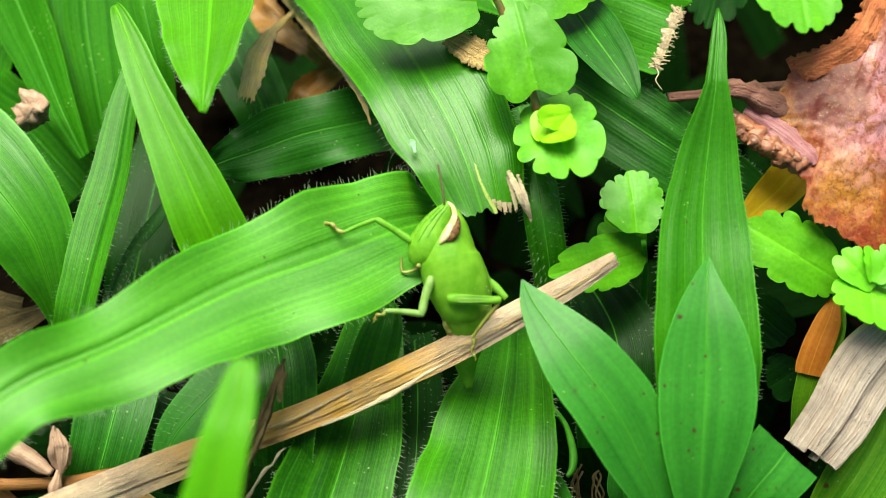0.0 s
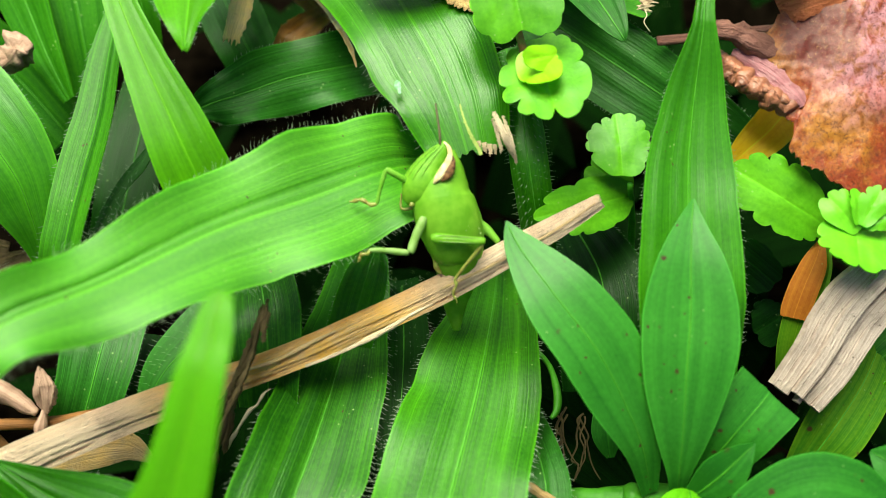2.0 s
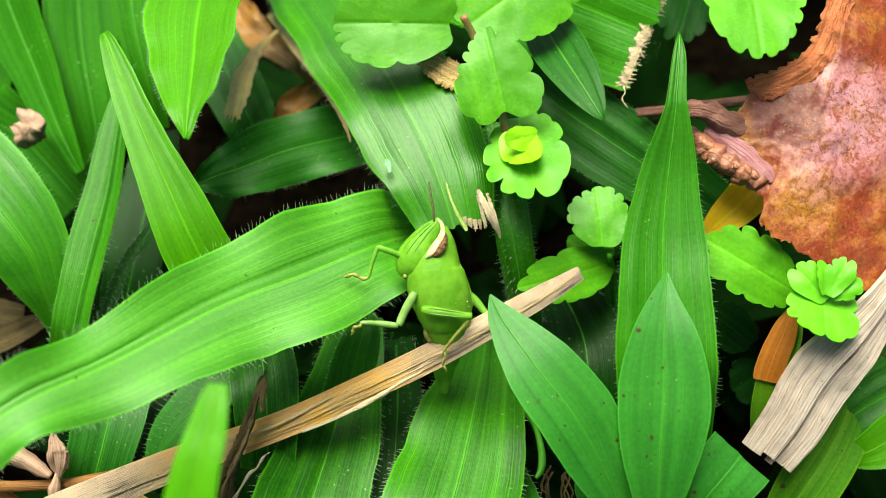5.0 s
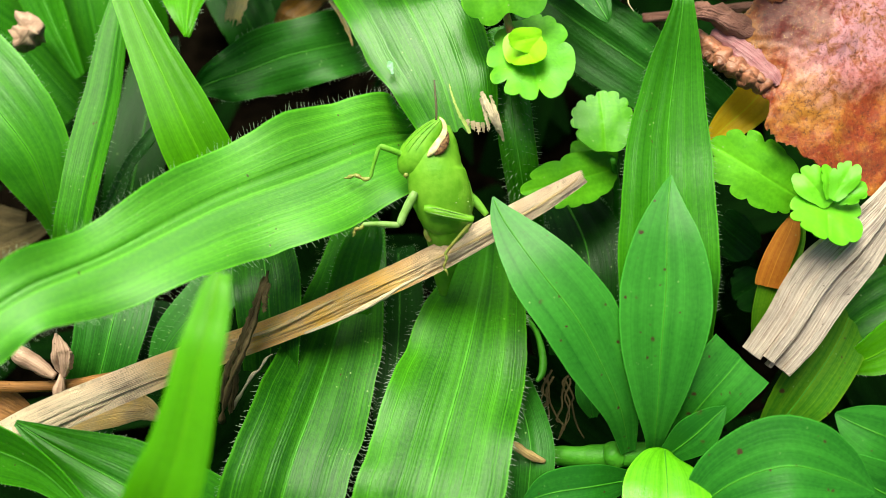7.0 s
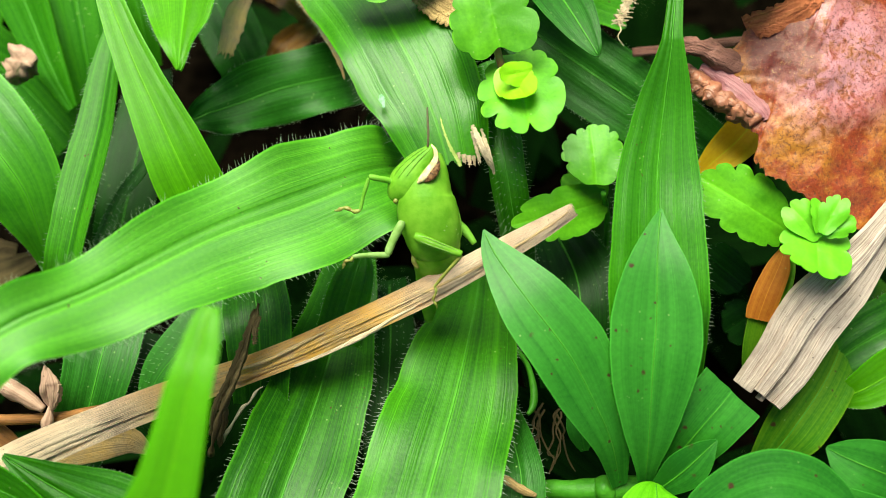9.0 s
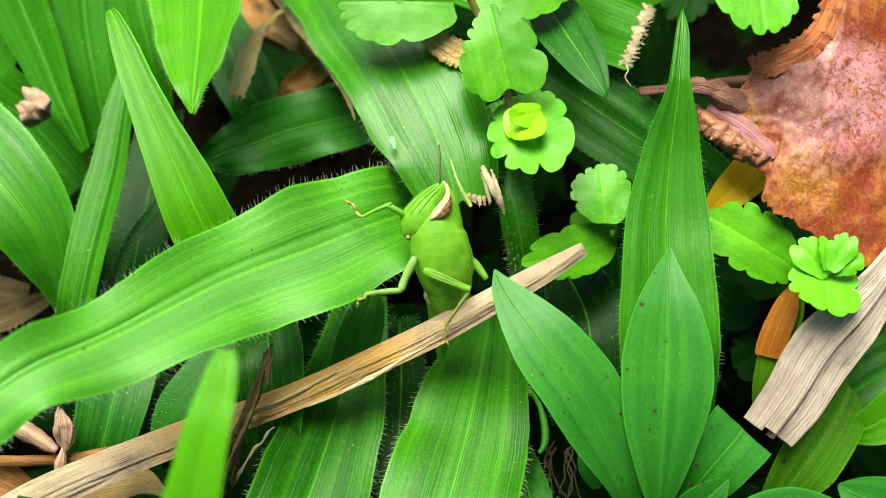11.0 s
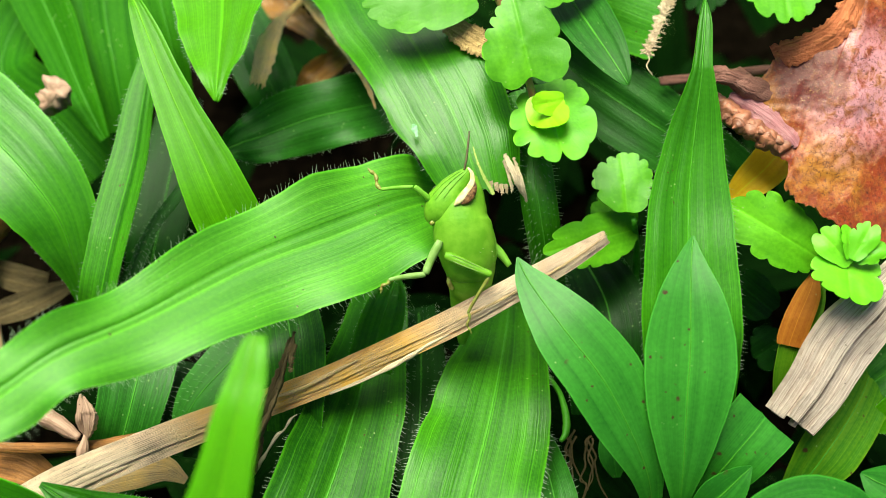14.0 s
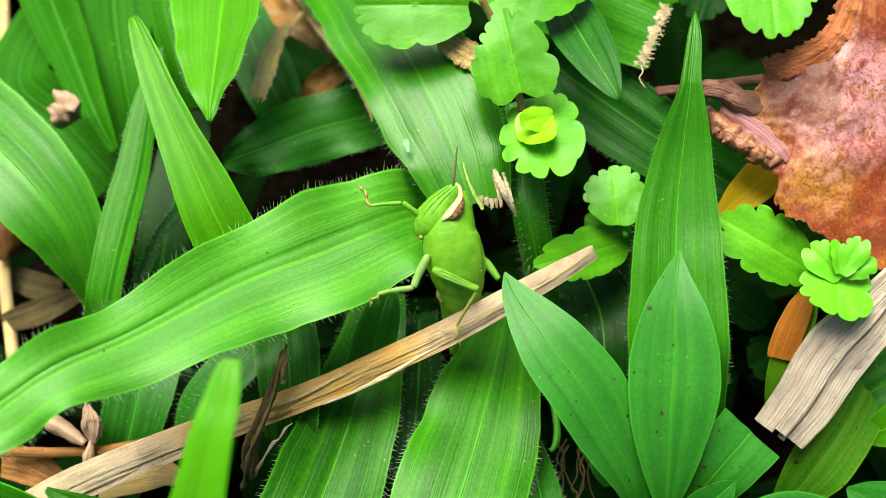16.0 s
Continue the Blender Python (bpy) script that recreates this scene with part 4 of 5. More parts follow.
def dead_leaf_material(notch, sheen):
    """Rotting leaf: rust and gold grain, a maroon stain by the stalk, the sky's mauve sheen painted higher up, damp
    gloss.
    """
    m, t, p = nodes_of("dead_leaf")
    obj = add(t, "TexCoord").outputs[3]
    big = add(t, "TexNoise", {"Vector": obj, "Scale": 110.0, "Detail": 7.0, "Roughness": 0.7}).outputs[0]
    mid = add(t, "TexNoise", {"Vector": obj, "Scale": 700.0, "Detail": 5.0, "Roughness": 0.7, "Distortion": 0.8}).outputs[0]
    grain = add(t, "TexNoise", {"Vector": obj, "Scale": 3200.0, "Detail": 5.0, "Roughness": 0.7}).outputs[0]

    def near(point, size):
        d = add(t, "VectorMath", {0: obj, 1: tuple(point)}, operation="DISTANCE").outputs["Value"]
        return math_node(t, "ADD", math_node(t, "MULTIPLY_ADD", big, 1.5, -0.75), math_node(t, "SUBTRACT", 1.0, math_node(t, "DIVIDE", d, size)))

    c = mix_colour(t, ramp(t, big, 0.44, 0.56), rgb(0.24, 0.034, 0.006), rgb(0.38, 0.14, 0.012))
    c = mix_colour(t, math_node(t, "MULTIPLY", ramp(t, mid, 0.5, 0.66), 0.6), c, rgb(0.16, 0.035, 0.015))
    # Mauve patch painted for the sky's reflection on the upper part.
    c = mix_colour(t, math_node(t, "MULTIPLY", ramp(t, near(sheen, 0.0092), 0.05, 0.5), ramp(t, mid, 0.62, 0.46)), c, rgb(0.46, 0.2, 0.23))
    c = mix_colour(t, math_node(t, "MULTIPLY", ramp(t, near(notch, 0.0055), 0.15, 0.4), ramp(t, mid, 0.8, 0.5)), c, rgb(0.14, 0.02, 0.014))
    worm = add(t, "TexNoise", {"Vector": obj, "Scale": 420.0, "Detail": 3.0, "Distortion": 1.6}).outputs[0]
    crack = ramp(t, math_node(t, "ABSOLUTE", math_node(t, "SUBTRACT", worm, 0.5)), 0.03, 0.008)
    c = mix_colour(t, math_node(t, "MULTIPLY", crack, math_node(t, "MULTIPLY", ramp(t, big, 0.46, 0.6), 0.6)), c, rgb(0.1, 0.03, 0.012))
    c = mix_colour(t, math_node(t, "MULTIPLY", ramp(t, grain, 0.48, 0.36), 0.75), c, rgb(0.07, 0.018, 0.01))
    c = mix_colour(t, math_node(t, "MULTIPLY", ramp(t, grain, 0.58, 0.7), 0.6), c, rgb(0.45, 0.24, 0.08))
    t.links.new(c, p.inputs["Base Color"])
    bump = add(t, "Bump", {"Strength": 0.36, "Distance": 0.0003, "Height": math_node(t, "MULTIPLY_ADD", mid, 0.8, grain)})
    t.links.new(bump.outputs[0], p.inputs["Normal"])
    t.links.new(math_node(t, "MULTIPLY_ADD", big, 0.5, 0.17), p.inputs["Roughness"])
    p.inputs["Specular IOR Level"].default_value = 0.5
    return m


DEAD = dead_leaf_material((Vector((38.2, 27.4, 30.9)) - Vector((47.4, 27.1, 22.0))) * MM, (Vector((43.1, 26.3, 30.6)) - Vector((47.4, 27.1, 22.0))) * MM)
MAUVE = dry_material("mauve_fold", (0.12, 0.03, 0.03), (0.5, 0.2, 0.22), streak=6, rough=0.35, shine=0.5)
RUST = dry_material("rusty_rim", (0.2, 0.032, 0.012), (0.68, 0.22, 0.09), streak=5, rough=0.7, relief=1.0)
CRUST = dry_material("crusty_rim", (0.045, 0.012, 0.008), (0.46, 0.17, 0.09), streak=5, rough=0.4, shine=0.6)
AT = (47.4, 27.1, 22.0)
dead = thing("dead_leaf", AT, "large curled brown and purplish dead leaf, shiny and mottled", "dead leaf")
bm, edge, sp = lamina([(32.6, 25.4, 30.3, 1.2, 0.5), (34.1, 25.1, 30.5, 4.5, 1.2), (35.5, 24.9, 30.6, 5.3, 3.1), (36.6, 24.6, 30.6, 6.3, 6.5), (37.7, 24.2, 30.8, 8.6, 8.3), (38.8, 23.6, 31.0, 13.4, 9.6), (40.4, 23.0, 31.0, 19.0, 10.5), (43.0, 22.8, 30.5, 23.2, 11.8), (48.1, 23.2, 29.0, 24.9, 13.9), (57.2, 24.0, 27.0, 25.3, 14.7)], n=150, across=60, rough=0.4, fold=0.0, cup=-0.07, thick=0.35, seed=3, jag=0.9)
part("sheet", shift(bm, AT), DEAD, dead)
bm, _, _ = lamina([(34.0, 29.3, 32.6, 0.58, 0.93), (34.9, 29.4, 33.2, 0.58, 2.09), (36.3, 29.5, 33.7, 0.58, 2.09), (37.8, 29.9, 34.2, 0.58, 2.08), (39.2, 30.4, 34.9, 0.58, 2.07), (40.5, 31.7, 35.8, 0.58, 2.07), (41.4, 33.5, 37.0, 0.57, 2.07), (42.6, 36.7, 38.2, 0.58, 2.08)], n=110, across=14, rough=0.5, jag=0.4, cup=-0.3, thick=0.25, seed=44)
part("frayed_rim", shift(bm, AT), RUST, dead, "rusty orange frayed rim")
part("stalk", shift(tube([(27.2, 27.1, 31.0, 0.5), (28.6, 27.0, 31.6, 0.9), (30.8, 26.6, 31.2, 1.1), (33.5, 25.9, 30.4, 1.0), (36.8, 25.1, 29.4, 0.5)], 16, 0.7, 0.7, 14), AT), STALKY, dead, "shrivelled dark purple-brown stalk")
RIM = [(28.8, 26.3, 28.6, 0.54), (29.6, 24.9, 28.8, 0.89), (30.7, 23.5, 28.8, 1.0), (32.0, 22.4, 28.6, 1.05), (33.5, 21.6, 28.2, 1.11), (34.9, 21.0, 27.8, 0.99), (36.0, 20.8, 27.4, 0.53)]
ridged = []
for k in range(49):
    x, y, z, r = glide(RIM, k / 48)
    ridged.append((x, y, z + 0.15 * math.sin(k * 1.9), r * (1.0 + 0.2 * math.sin(k * 0.82) ** 3)))
part("curled_rim", shift(tube(ridged, 18, 0.85, 0.45, 4), AT), CRUST, dead, "rolled crusty brown rim")
for n in range(9):
    rng = random.Random(n + 5)
    x, y, z, r = glide(RIM, (n + 0.7) / 10)
    part("crust", shift(tube([(x - r * 0.5, y + r * 0.2, z + r * 0.5, r * 0.15), (x, y - r * 0.1, z + r * 0.75, r * rng.uniform(0.3, 0.45)), (x + r * 0.5, y - r * 0.6, z + r * 0.6, r * 0.2)], 9, 0.8, 0.9, n), AT), CRUST, dead, "brown crusty knob")
bm, _, _ = lamina([(29.9, 25.9, 29.8, 0.35), (31.9, 24.8, 29.8, 1.17), (34.0, 23.1, 29.6, 1.39), (35.6, 21.4, 29.0, 0.93), (36.4, 20.4, 28.4, 0.35)], n=40, across=14, rough=0.3, cup=-0.5, jag=0.2, seed=41)
part("fold", shift(bm, AT), MAUVE, dead, "purple inner fold")
grass_blade([(37.7, 25.6, 21.5, 2.2), (35.0, 22.2, 22.0, 2.2), (32.8, 20.5, 21.0, 1.7), (30.8, 19.3, 19.0, 0.6)], YELLOW, "yellow and orange withered leaf under the dead leaf", name="withered_leaf", category="leaf", hair=0, rib=0)
leaf = grass_blade([(39.9, 11.6, 18.4, 0.45), (39.1, 8.9, 17.8, 1.3), (37.9, 6.2, 16.5, 1.66), (37.25, 4.2, 14.5, 1.66), (37.0, 2.4, 12.0, 1.56), (37.1, 0.7, 9.0, 1.22)], MOTTLED, "half-withered green and orange leaf beside the wood", name="withered_leaf", category="leaf", hair=0, rib=0, fold=0.04)
bm, _, _ = lamina([(39.35, 10.9, 18.7, 0.45), (38.45, 8.8, 18.2, 1.3), (37.4, 6.7, 17.3, 1.5), (36.75, 5.1, 15.95, 1.5), (36.5, 4.3, 15.2, 1.3)], n=40, across=14, fold=0.04, rough=0.12, ragged=0.15, thick=0.06, seed=91)
part("withered_patch", shift(bm, (37.1, 0.7, 9.0)), ORANGE, leaf, "orange withered patch")

AT = (37.1, -1.5, 8.0)
wood = thing("wood_splinter", AT, "weathered grey-brown split piece of wood", "wood piece")
AT = (-5.9, 3.4, 14.0)
straw = thing("straw", AT, "flattened dry straw stalk lying across the grass", "straw")
STALK = [(-43.5, -14.1, 13.0, 1.9), (-38.1, -11.0, 14.0, 1.9), (-30.4, -7.7, 15.0, 1.7), (-23.1, -5.0, 16.0, 1.6), (-17.0, -2.6, 16.0, 1.4), (-11.2, -0.6, 17.0, 1.4), (-5.5, 1.8, 18.0, 1.4), (1.5, 4.5, 20.0, 1.4), (7.9, 7.4, 22.0, 1.3), (13.0, 9.8, 23.5, 1.1), (16.8, 11.6, 25.0, 0.7)]


def strands(rows, parent, at, material, bounds, name, thick, seed, bumps=0.12, step=0.14, torn=0.4, uneven=0):
    """Splits a stalk or board lengthwise into fibres with their own edges and heights."""
    rng = random.Random(seed)
    base = spine(rows, 40, 0)
    for a, b in zip(bounds, bounds[1:]):
        mid, half, up = (a + b) / 2, (b - a) / 2, rng.uniform(-step, step)
        first, final = rng.randint(0, uneven), 40 - rng.randint(0, uneven)
        ctrl = [(*(p + side * (mid * w) + face * (up + 0.04 * math.sin(i * 0.5 + seed + mid * 9) - 0.5 * mid * mid)), w * half * (1.06 + 0.05 * math.sin(i * 0.9 + mid * 20)))
                for i, (p, side, face, w, _, _, s) in enumerate(base) if first <= i <= final][::2]
        bm, _, _ = lamina(ctrl, n=60, across=8, thick=thick, rough=bumps, cup=-0.1, ragged=torn, seed=seed + int(50 * mid))
        part(name, shift(bm, at), material, parent)


strands(STALK, straw, AT, CULM, (-1.0, -0.82, -0.62, -0.3, 0.02, 0.35, 0.6, 0.82, 1.0), "fibre", 0.6, 9)
for n, rows in enumerate((
        [(-11.0, -2.3, 17.4, 0.14), (-7.6, -1.0, 17.9, 0.23), (-3.6, 0.9, 18.6, 0.29), (-1.0, 2.4, 19.2, 0.17), (1.0, 3.3, 19.6, 0.09)],
        [(-18.6, -2.9, 16.6, 0.09), (-14.6, -1.8, 16.9, 0.17), (-11.2, -0.2, 17.4, 0.2), (-8.3, 1.2, 17.9, 0.09)],
        [(-36.3, -9.4, 13.6, 0.17), (-32.3, -7.3, 14.6, 0.34), (-28.3, -5.8, 15.2, 0.34), (-24.3, -4.8, 15.6, 0.12)],
        [(1.6, 4.4, 20.4, 0.09), (5.6, 5.9, 21.6, 0.17), (10.2, 7.8, 23.2, 0.17), (14.1, 9.7, 24.8, 0.14), (16.2, 11.1, 25.4, 0.09)])):
    part("loose_fibre", shift(tube(rows, 6, 0.6, 0.5, n), (-5.9, 3.4, 14.0)), STRAW if n % 2 else FRAYED, straw)
strands([(35.7, -3.9, 14.0, 2.53), (38.5, -0.7, 16.0, 2.92), (41.2, 3.1, 18.5, 3.08), (43.6, 5.3, 21.0, 2.82), (46.2, 8.0, 22.2, 2.09), (48.6, 11.1, 23.4, 1.36), (50.4, 13.1, 24.0, 1.31), (52.7, 16.1, 24.2, 0.92)], wood, (37.1, -1.5, 8.0), WOOD, (-1.0, -0.72, -0.3, 0.12, 0.28, 0.62, 1.0), "splinter", 1.4, 33, 0.3, 0.5, 2.6, 1)
AT = (-35.4, -5.1, 10.0)
twig = thing("dry_twig", AT, "thin reddish-brown dry twig with withered buds", "twig")
part("stick", shift(tube([(-47.5, -5.9, 11.0, 0.6), (-40.1, -6.1, 11.5, 0.6), (-33.3, -5.8, 12.5, 0.6), (-23.9, -3.6, 13.5, 0.5)], 8, 0.9, 0.2, 2), AT), LITTER, twig)
for n, rows in enumerate(([(-36.3, -5.8, 13.5, 0.2), (-36.7, -4.9, 14.5, 0.5), (-36.7, -3.9, 15.6, 0.5), (-36.9, -1.9, 16.0, 0.1)], [(-36.3, -5.8, 13.5, 0.2), (-35.8, -4.9, 14.5, 0.5), (-35.6, -4.0, 15.6, 0.5), (-36.1, -2.8, 16.0, 0.1)], [(-36.1, -5.9, 14.0, 0.2), (-35.8, -5.2, 15.4, 0.6), (-35.8, -4.1, 16.6, 0.7), (-36.4, -2.3, 16.4, 0.1)])):
    bm, _, _ = lamina(rows, n=24, across=10, cup=-0.3, fold=-0.2, rough=0.5, jag=0.2, thick=0.25, seed=70 + n)
    part("bud_scale", shift(bm, AT), HUSK, twig)
part("bud", shift(tube([(-37.1, -5.7, 13.5, 0.4), (-38.9, -4.7, 14.0, 0.9), (-40.7, -3.8, 14.5, 1.1), (-42.0, -3.3, 14.5, 0.3)], 8, 0.8, 0.3, 6), AT), HUSK, twig)
part("bud", shift(tube([(-36.4, -5.4, 13.5, 0.3), (-36.6, -7.1, 13.0, 0.6), (-37.2, -7.9, 12.0, 0.3)], 8, 0.8, 0.3, 7), AT), HUSK, twig)
AT = (-18.2, -3.5, 12.0)
twig = thing("dark_twig", AT, "dark rotten twig with a thin side shoot", "twig")
part("stick", shift(tube([(-14.1, 1.9, 23.0, 0.2), (-14.3, 0.7, 22.8, 0.3), (-14.9, -0.8, 22.0, 0.18), (-15.7, -2.7, 20.0, 0.26), (-16.3, -4.4, 19.4, 0.2), (-17.2, -5.9, 18.0, 0.3), (-18.7, -7.5, 15.0, 0.34), (-19.9, -9.6, 11.0, 0.3)], 9, 0.8, 1.0, 2), AT), BARK, twig)
part("side_shoot", shift(tube([(-14.5, -3.6, 15.0, 0.09), (-15.1, -4.0, 14.9, 0.14), (-15.8, -5.1, 14.5, 0.12), (-16.5, -5.5, 14.2, 0.2), (-17.3, -6.6, 13.5, 0.14), (-17.9, -7.3, 12.8, 0.23), (-18.9, -8.1, 11.0, 0.26)], 7, 0.8, 0.8, 3), AT), STRAWY, twig)
for n, rows in enumerate(([(-14.4, 1.3, 23.0, 0.22), (-14.8, -0.0, 22.4, 0.33), (-15.6, -1.9, 20.5, 0.22), (-16.8, -3.8, 18.5, 0.34), (-18.0, -6.0, 15.5, 0.4), (-19.1, -8.7, 11.5, 0.29)], [(-15.1, -0.5, 22.2, 0.17), (-16.3, -2.4, 20.0, 0.28), (-17.6, -4.5, 18.0, 0.23), (-18.8, -6.1, 16.0, 0.34), (-19.9, -7.9, 12.5, 0.23)], [(-13.9, 0.6, 23.0, 0.17), (-14.3, -0.5, 22.6, 0.28), (-14.4, -1.9, 21.8, 0.17)])):
    bm, _, _ = lamina(rows, n=50, across=8, rough=0.5, jag=0.25, cup=-0.6, ragged=0.6, thick=0.25, seed=80 + n)
    part("bark_strip", shift(bm, AT), BARK, twig, "peeling dark bark")
AT = (32.1, 36.8, 20.0)
twig = thing("dry_twig", AT, "flat grey-brown twig lying in shade", "twig")
part("stick", shift(tube([(24.7, 34.2, 22.0, 0.55), (29.6, 34.8, 22.0, 0.55), (38.1, 36.0, 22.0, 0.55)], 8, 0.5, 0.2, 2), AT), STALKY, twig)
AT = (-22.4, 38.7, 18.0)
bit = thing("dry_leaf_scrap", AT, "pale dry scrap of grass leaf", "leaf scrap")
bm, _, _ = lamina([(-16.6, 47.8, 22.0, 0.27), (-18.0, 45.7, 22.5, 0.4), (-19.4, 42.7, 23.0, 0.66), (-20.4, 39.1, 23.5, 1.23), (-20.7, 35.6, 23.8, 1.15), (-21.0, 32.5, 23.6, 0.88)], n=44, across=16, rough=0.5, ragged=1.4, jag=0.3, cup=-0.5, seed=21)
part("scrap", shift(bm, AT), STRAW, bit)
AT = (-15.5, 45.4, 12.0)
bit = thing("brown_leaf", AT, "curled brown dead leaf deep in the grass", "dead leaf")
bm, _, _ = lamina([(-26.8, 61.2, 13.0, 1.67), (-23.4, 55.2, 14.0, 2.36), (-19.8, 50.8, 15.0, 1.73), (-16.1, 47.6, 15.0, 1.07), (-12.3, 44.3, 14.0, 0.56)], n=40, across=16, rough=0.9, jag=0.4, cup=0.3, seed=22)
part("sheet", shift(bm, AT), AMBER, bit)
bm, _, _ = lamina([(-18.2, 38.9, 14.0, 0.55), (-16.6, 40.2, 15.0, 1.38), (-14.6, 41.9, 15.5, 1.52), (-12.5, 44.1, 15.0, 1.05), (-10.3, 45.8, 14.0, 0.43)], n=34, across=16, rough=0.9, jag=0.4, cup=0.4, seed=29)
part("sheet", shift(bm, AT), AMBER, bit)
AT = (-12.6, 39.6, 20.0)
bit = thing("dry_leaf_strip", AT, "narrow tan withered strip along the broad blade", "leaf scrap")
bm, _, _ = lamina([(-18.9, 50.6, 21.0, 0.35), (-15.6, 44.8, 22.5, 0.54), (-12.7, 40.3, 23.0, 0.52), (-10.0, 35.5, 23.5, 0.38), (-8.3, 32.0, 23.5, 0.25), (-7.5, 29.6, 23.0, 0.09)], n=30, across=6, rough=0.2, jag=0.15, seed=23)
part("strip", shift(bm, AT), STRAW, bit)
AT = (-50.9, 42.0, 10.0)
bit = thing("dry_clump", AT, "small brown dry flower clump", "dry clump")
part("clump", shift(tube([(-46.5, 32.4, 19.0, 0.8), (-45.2, 32.6, 20.5, 1.4), (-44.4, 33.5, 21.0, 1.6), (-43.5, 34.3, 21.0, 0.5)], 14, 0.9, 1.3, 9), AT), HUSK, bit)
AT = (3.0, 37.3, 26.0)
bit = thing("dry_leaf_scrap", AT, "pale dry scrap under the scalloped herb", "leaf scrap")
bm, _, _ = lamina([(0.4, 35.9, 29.5, 0.61), (1.9, 34.5, 30.0, 1.32), (3.8, 33.1, 30.0, 1.55), (5.4, 32.3, 29.5, 0.96)], n=36, across=18, rough=0.7, jag=0.5, ragged=0.8, seed=63)
part("scrap", shift(bm, AT), BARKY, bit)
AT = (7.5, 24.0, 20.0)
bit = thing("dry_stub", AT, "pale broken dry leaf stub", "leaf scrap")
for n, rows in enumerate(([(6.6, 19.3, 28.6, 0.17), (7.2, 17.9, 28.4, 0.34), (7.9, 16.6, 27.6, 0.34), (8.5, 16.1, 26.0, 0.17)], [(7.5, 19.2, 28.2, 0.11), (8.0, 17.5, 28.0, 0.23), (8.5, 16.1, 27.0, 0.23), (8.9, 15.5, 25.5, 0.11)], [(6.5, 19.1, 28.0, 0.09), (7.0, 17.3, 27.8, 0.17), (7.4, 15.9, 27.0, 0.17)])):
    bm, _, _ = lamina(rows, n=30, across=8, rough=0.3, jag=0.2, ragged=0.6, cup=-0.4, thick=0.2, seed=90 + n)
    part("splinter", shift(bm, AT), FRAYED, bit)
AT = (-38.7, -7.2, 8.0)
bit = thing("dry_leaf_scrap", AT, "tan dry leaf scraps under the straw", "leaf scrap")
bm, _, _ = lamina([(-36.8, -8.8, 9.0, 1.8), (-32.4, -8.0, 10.0, 2.0), (-28.9, -7.7, 10.0, 1.4), (-26.6, -8.7, 9.0, 0.4)], n=16, across=6, rough=0.5, seed=25)
part("scrap", shift(bm, AT), STRAW, bit)
bm, _, _ = lamina([(-48.8, -6.1, 8.0, 1.8), (-44.5, -7.0, 9.0, 2.0), (-41.4, -8.5, 8.0, 1.4)], n=16, across=6, rough=0.5, seed=26)
part("scrap", shift(bm, AT), LITTER, bit)


AT = (13.4, 0.2, 4.0)
bit = thing("curved_shoot", AT, "thin pale green curved shoot between the leaves", "shoot")
part("shoot", shift(tube([(11.7, 3.9, 8.0, 0.3), (12.8, 1.1, 10.0, 0.3), (13.3, -1.9, 11.0, 0.4), (13.2, -3.8, 11.0, 0.4), (12.6, -4.8, 11.0, 0.2)], 7, 1.0, 0.1, 3), AT), RIB, bit)
AT = (15.3, -4.4, 2.0)
bit = thing("rootlets", AT, "tangle of fine dark rootlets between the leaves", "roots")
for n in range(9):
    rng = random.Random(n + 70)
    x, y, z = (14.9, -6.2, 7.0)
    row = [(x + rng.uniform(-2, 2), y + 3.5, z + rng.uniform(-2, 2), 0.12)]
    for k in range(5):
        a, b, c, r = row[-1]
        row.append((a + rng.uniform(-0.9, 0.9), b - rng.uniform(0.6, 2.0), c + rng.uniform(-0.5, 0.5), 0.11 - 0.01 * k))
    part("rootlet", shift(tube(row, 5, 1.0, 0.3, n), AT), BARK, bit)
AT = (11.2, -11.2, 8.0)
bit = thing("dry_leaf_scrap", AT, "small curled brown scrap low in the grass", "leaf scrap")
part("scrap", shift(tube([(9.1, -11.5, 12.5, 0.2), (10.4, -12.3, 12.5, 0.4), (11.8, -13.1, 12.0, 0.5), (13.2, -13.5, 11.5, 0.2)], 7, 0.5, 0.5, 3), AT), BARKY, bit)
AT = (-64.4, 46.8, 2.0)
bit = thing("dry_stalk", AT, "pale pinkish dry stalk standing behind the blades", "stalk")
part("stalk", shift(tube([(-68.5, 72.8, 8.0, 0.8), (-63.1, 49.9, 7.0, 0.8), (-59.2, 31.8, 6.0, 0.7), (-55.2, 17.5, 6.0, 0.8), (-51.9, 7.2, 5.0, 0.8)], 8, 0.9, 0.15, 3), AT), STRAW, bit)
AT = (-59.7, 28.0, 2.0)
bit = thing("dry_clump", AT, "brown dry clump of dead grass", "dry clump")
part("clump", shift(tube([(-58.2, 30.5, 8.0, 0.7), (-55.9, 26.4, 9.0, 1.9), (-54.9, 23.1, 9.0, 2.1), (-55.3, 19.6, 8.0, 0.8)], 10, 0.9, 0.7, 19), AT), LITTER, bit)
AT = (-51.4, 17.7, 2.0)
bit = thing("dry_leaf_scrap", AT, "brown withered leaf scraps behind the blades", "leaf scrap")
# Dark twig colour on these scraps stands partly for the shade behind the blades.
bm, _, _ = lamina([(-54.0, 11.8, 6.0, 1.1), (-49.8, 12.8, 7.0, 1.6), (-46.1, 14.7, 7.0, 1.2), (-43.6, 17.2, 6.0, 0.3)], n=16, across=6, rough=0.5, seed=27)
part("scrap", shift(bm, AT), BARK, bit)
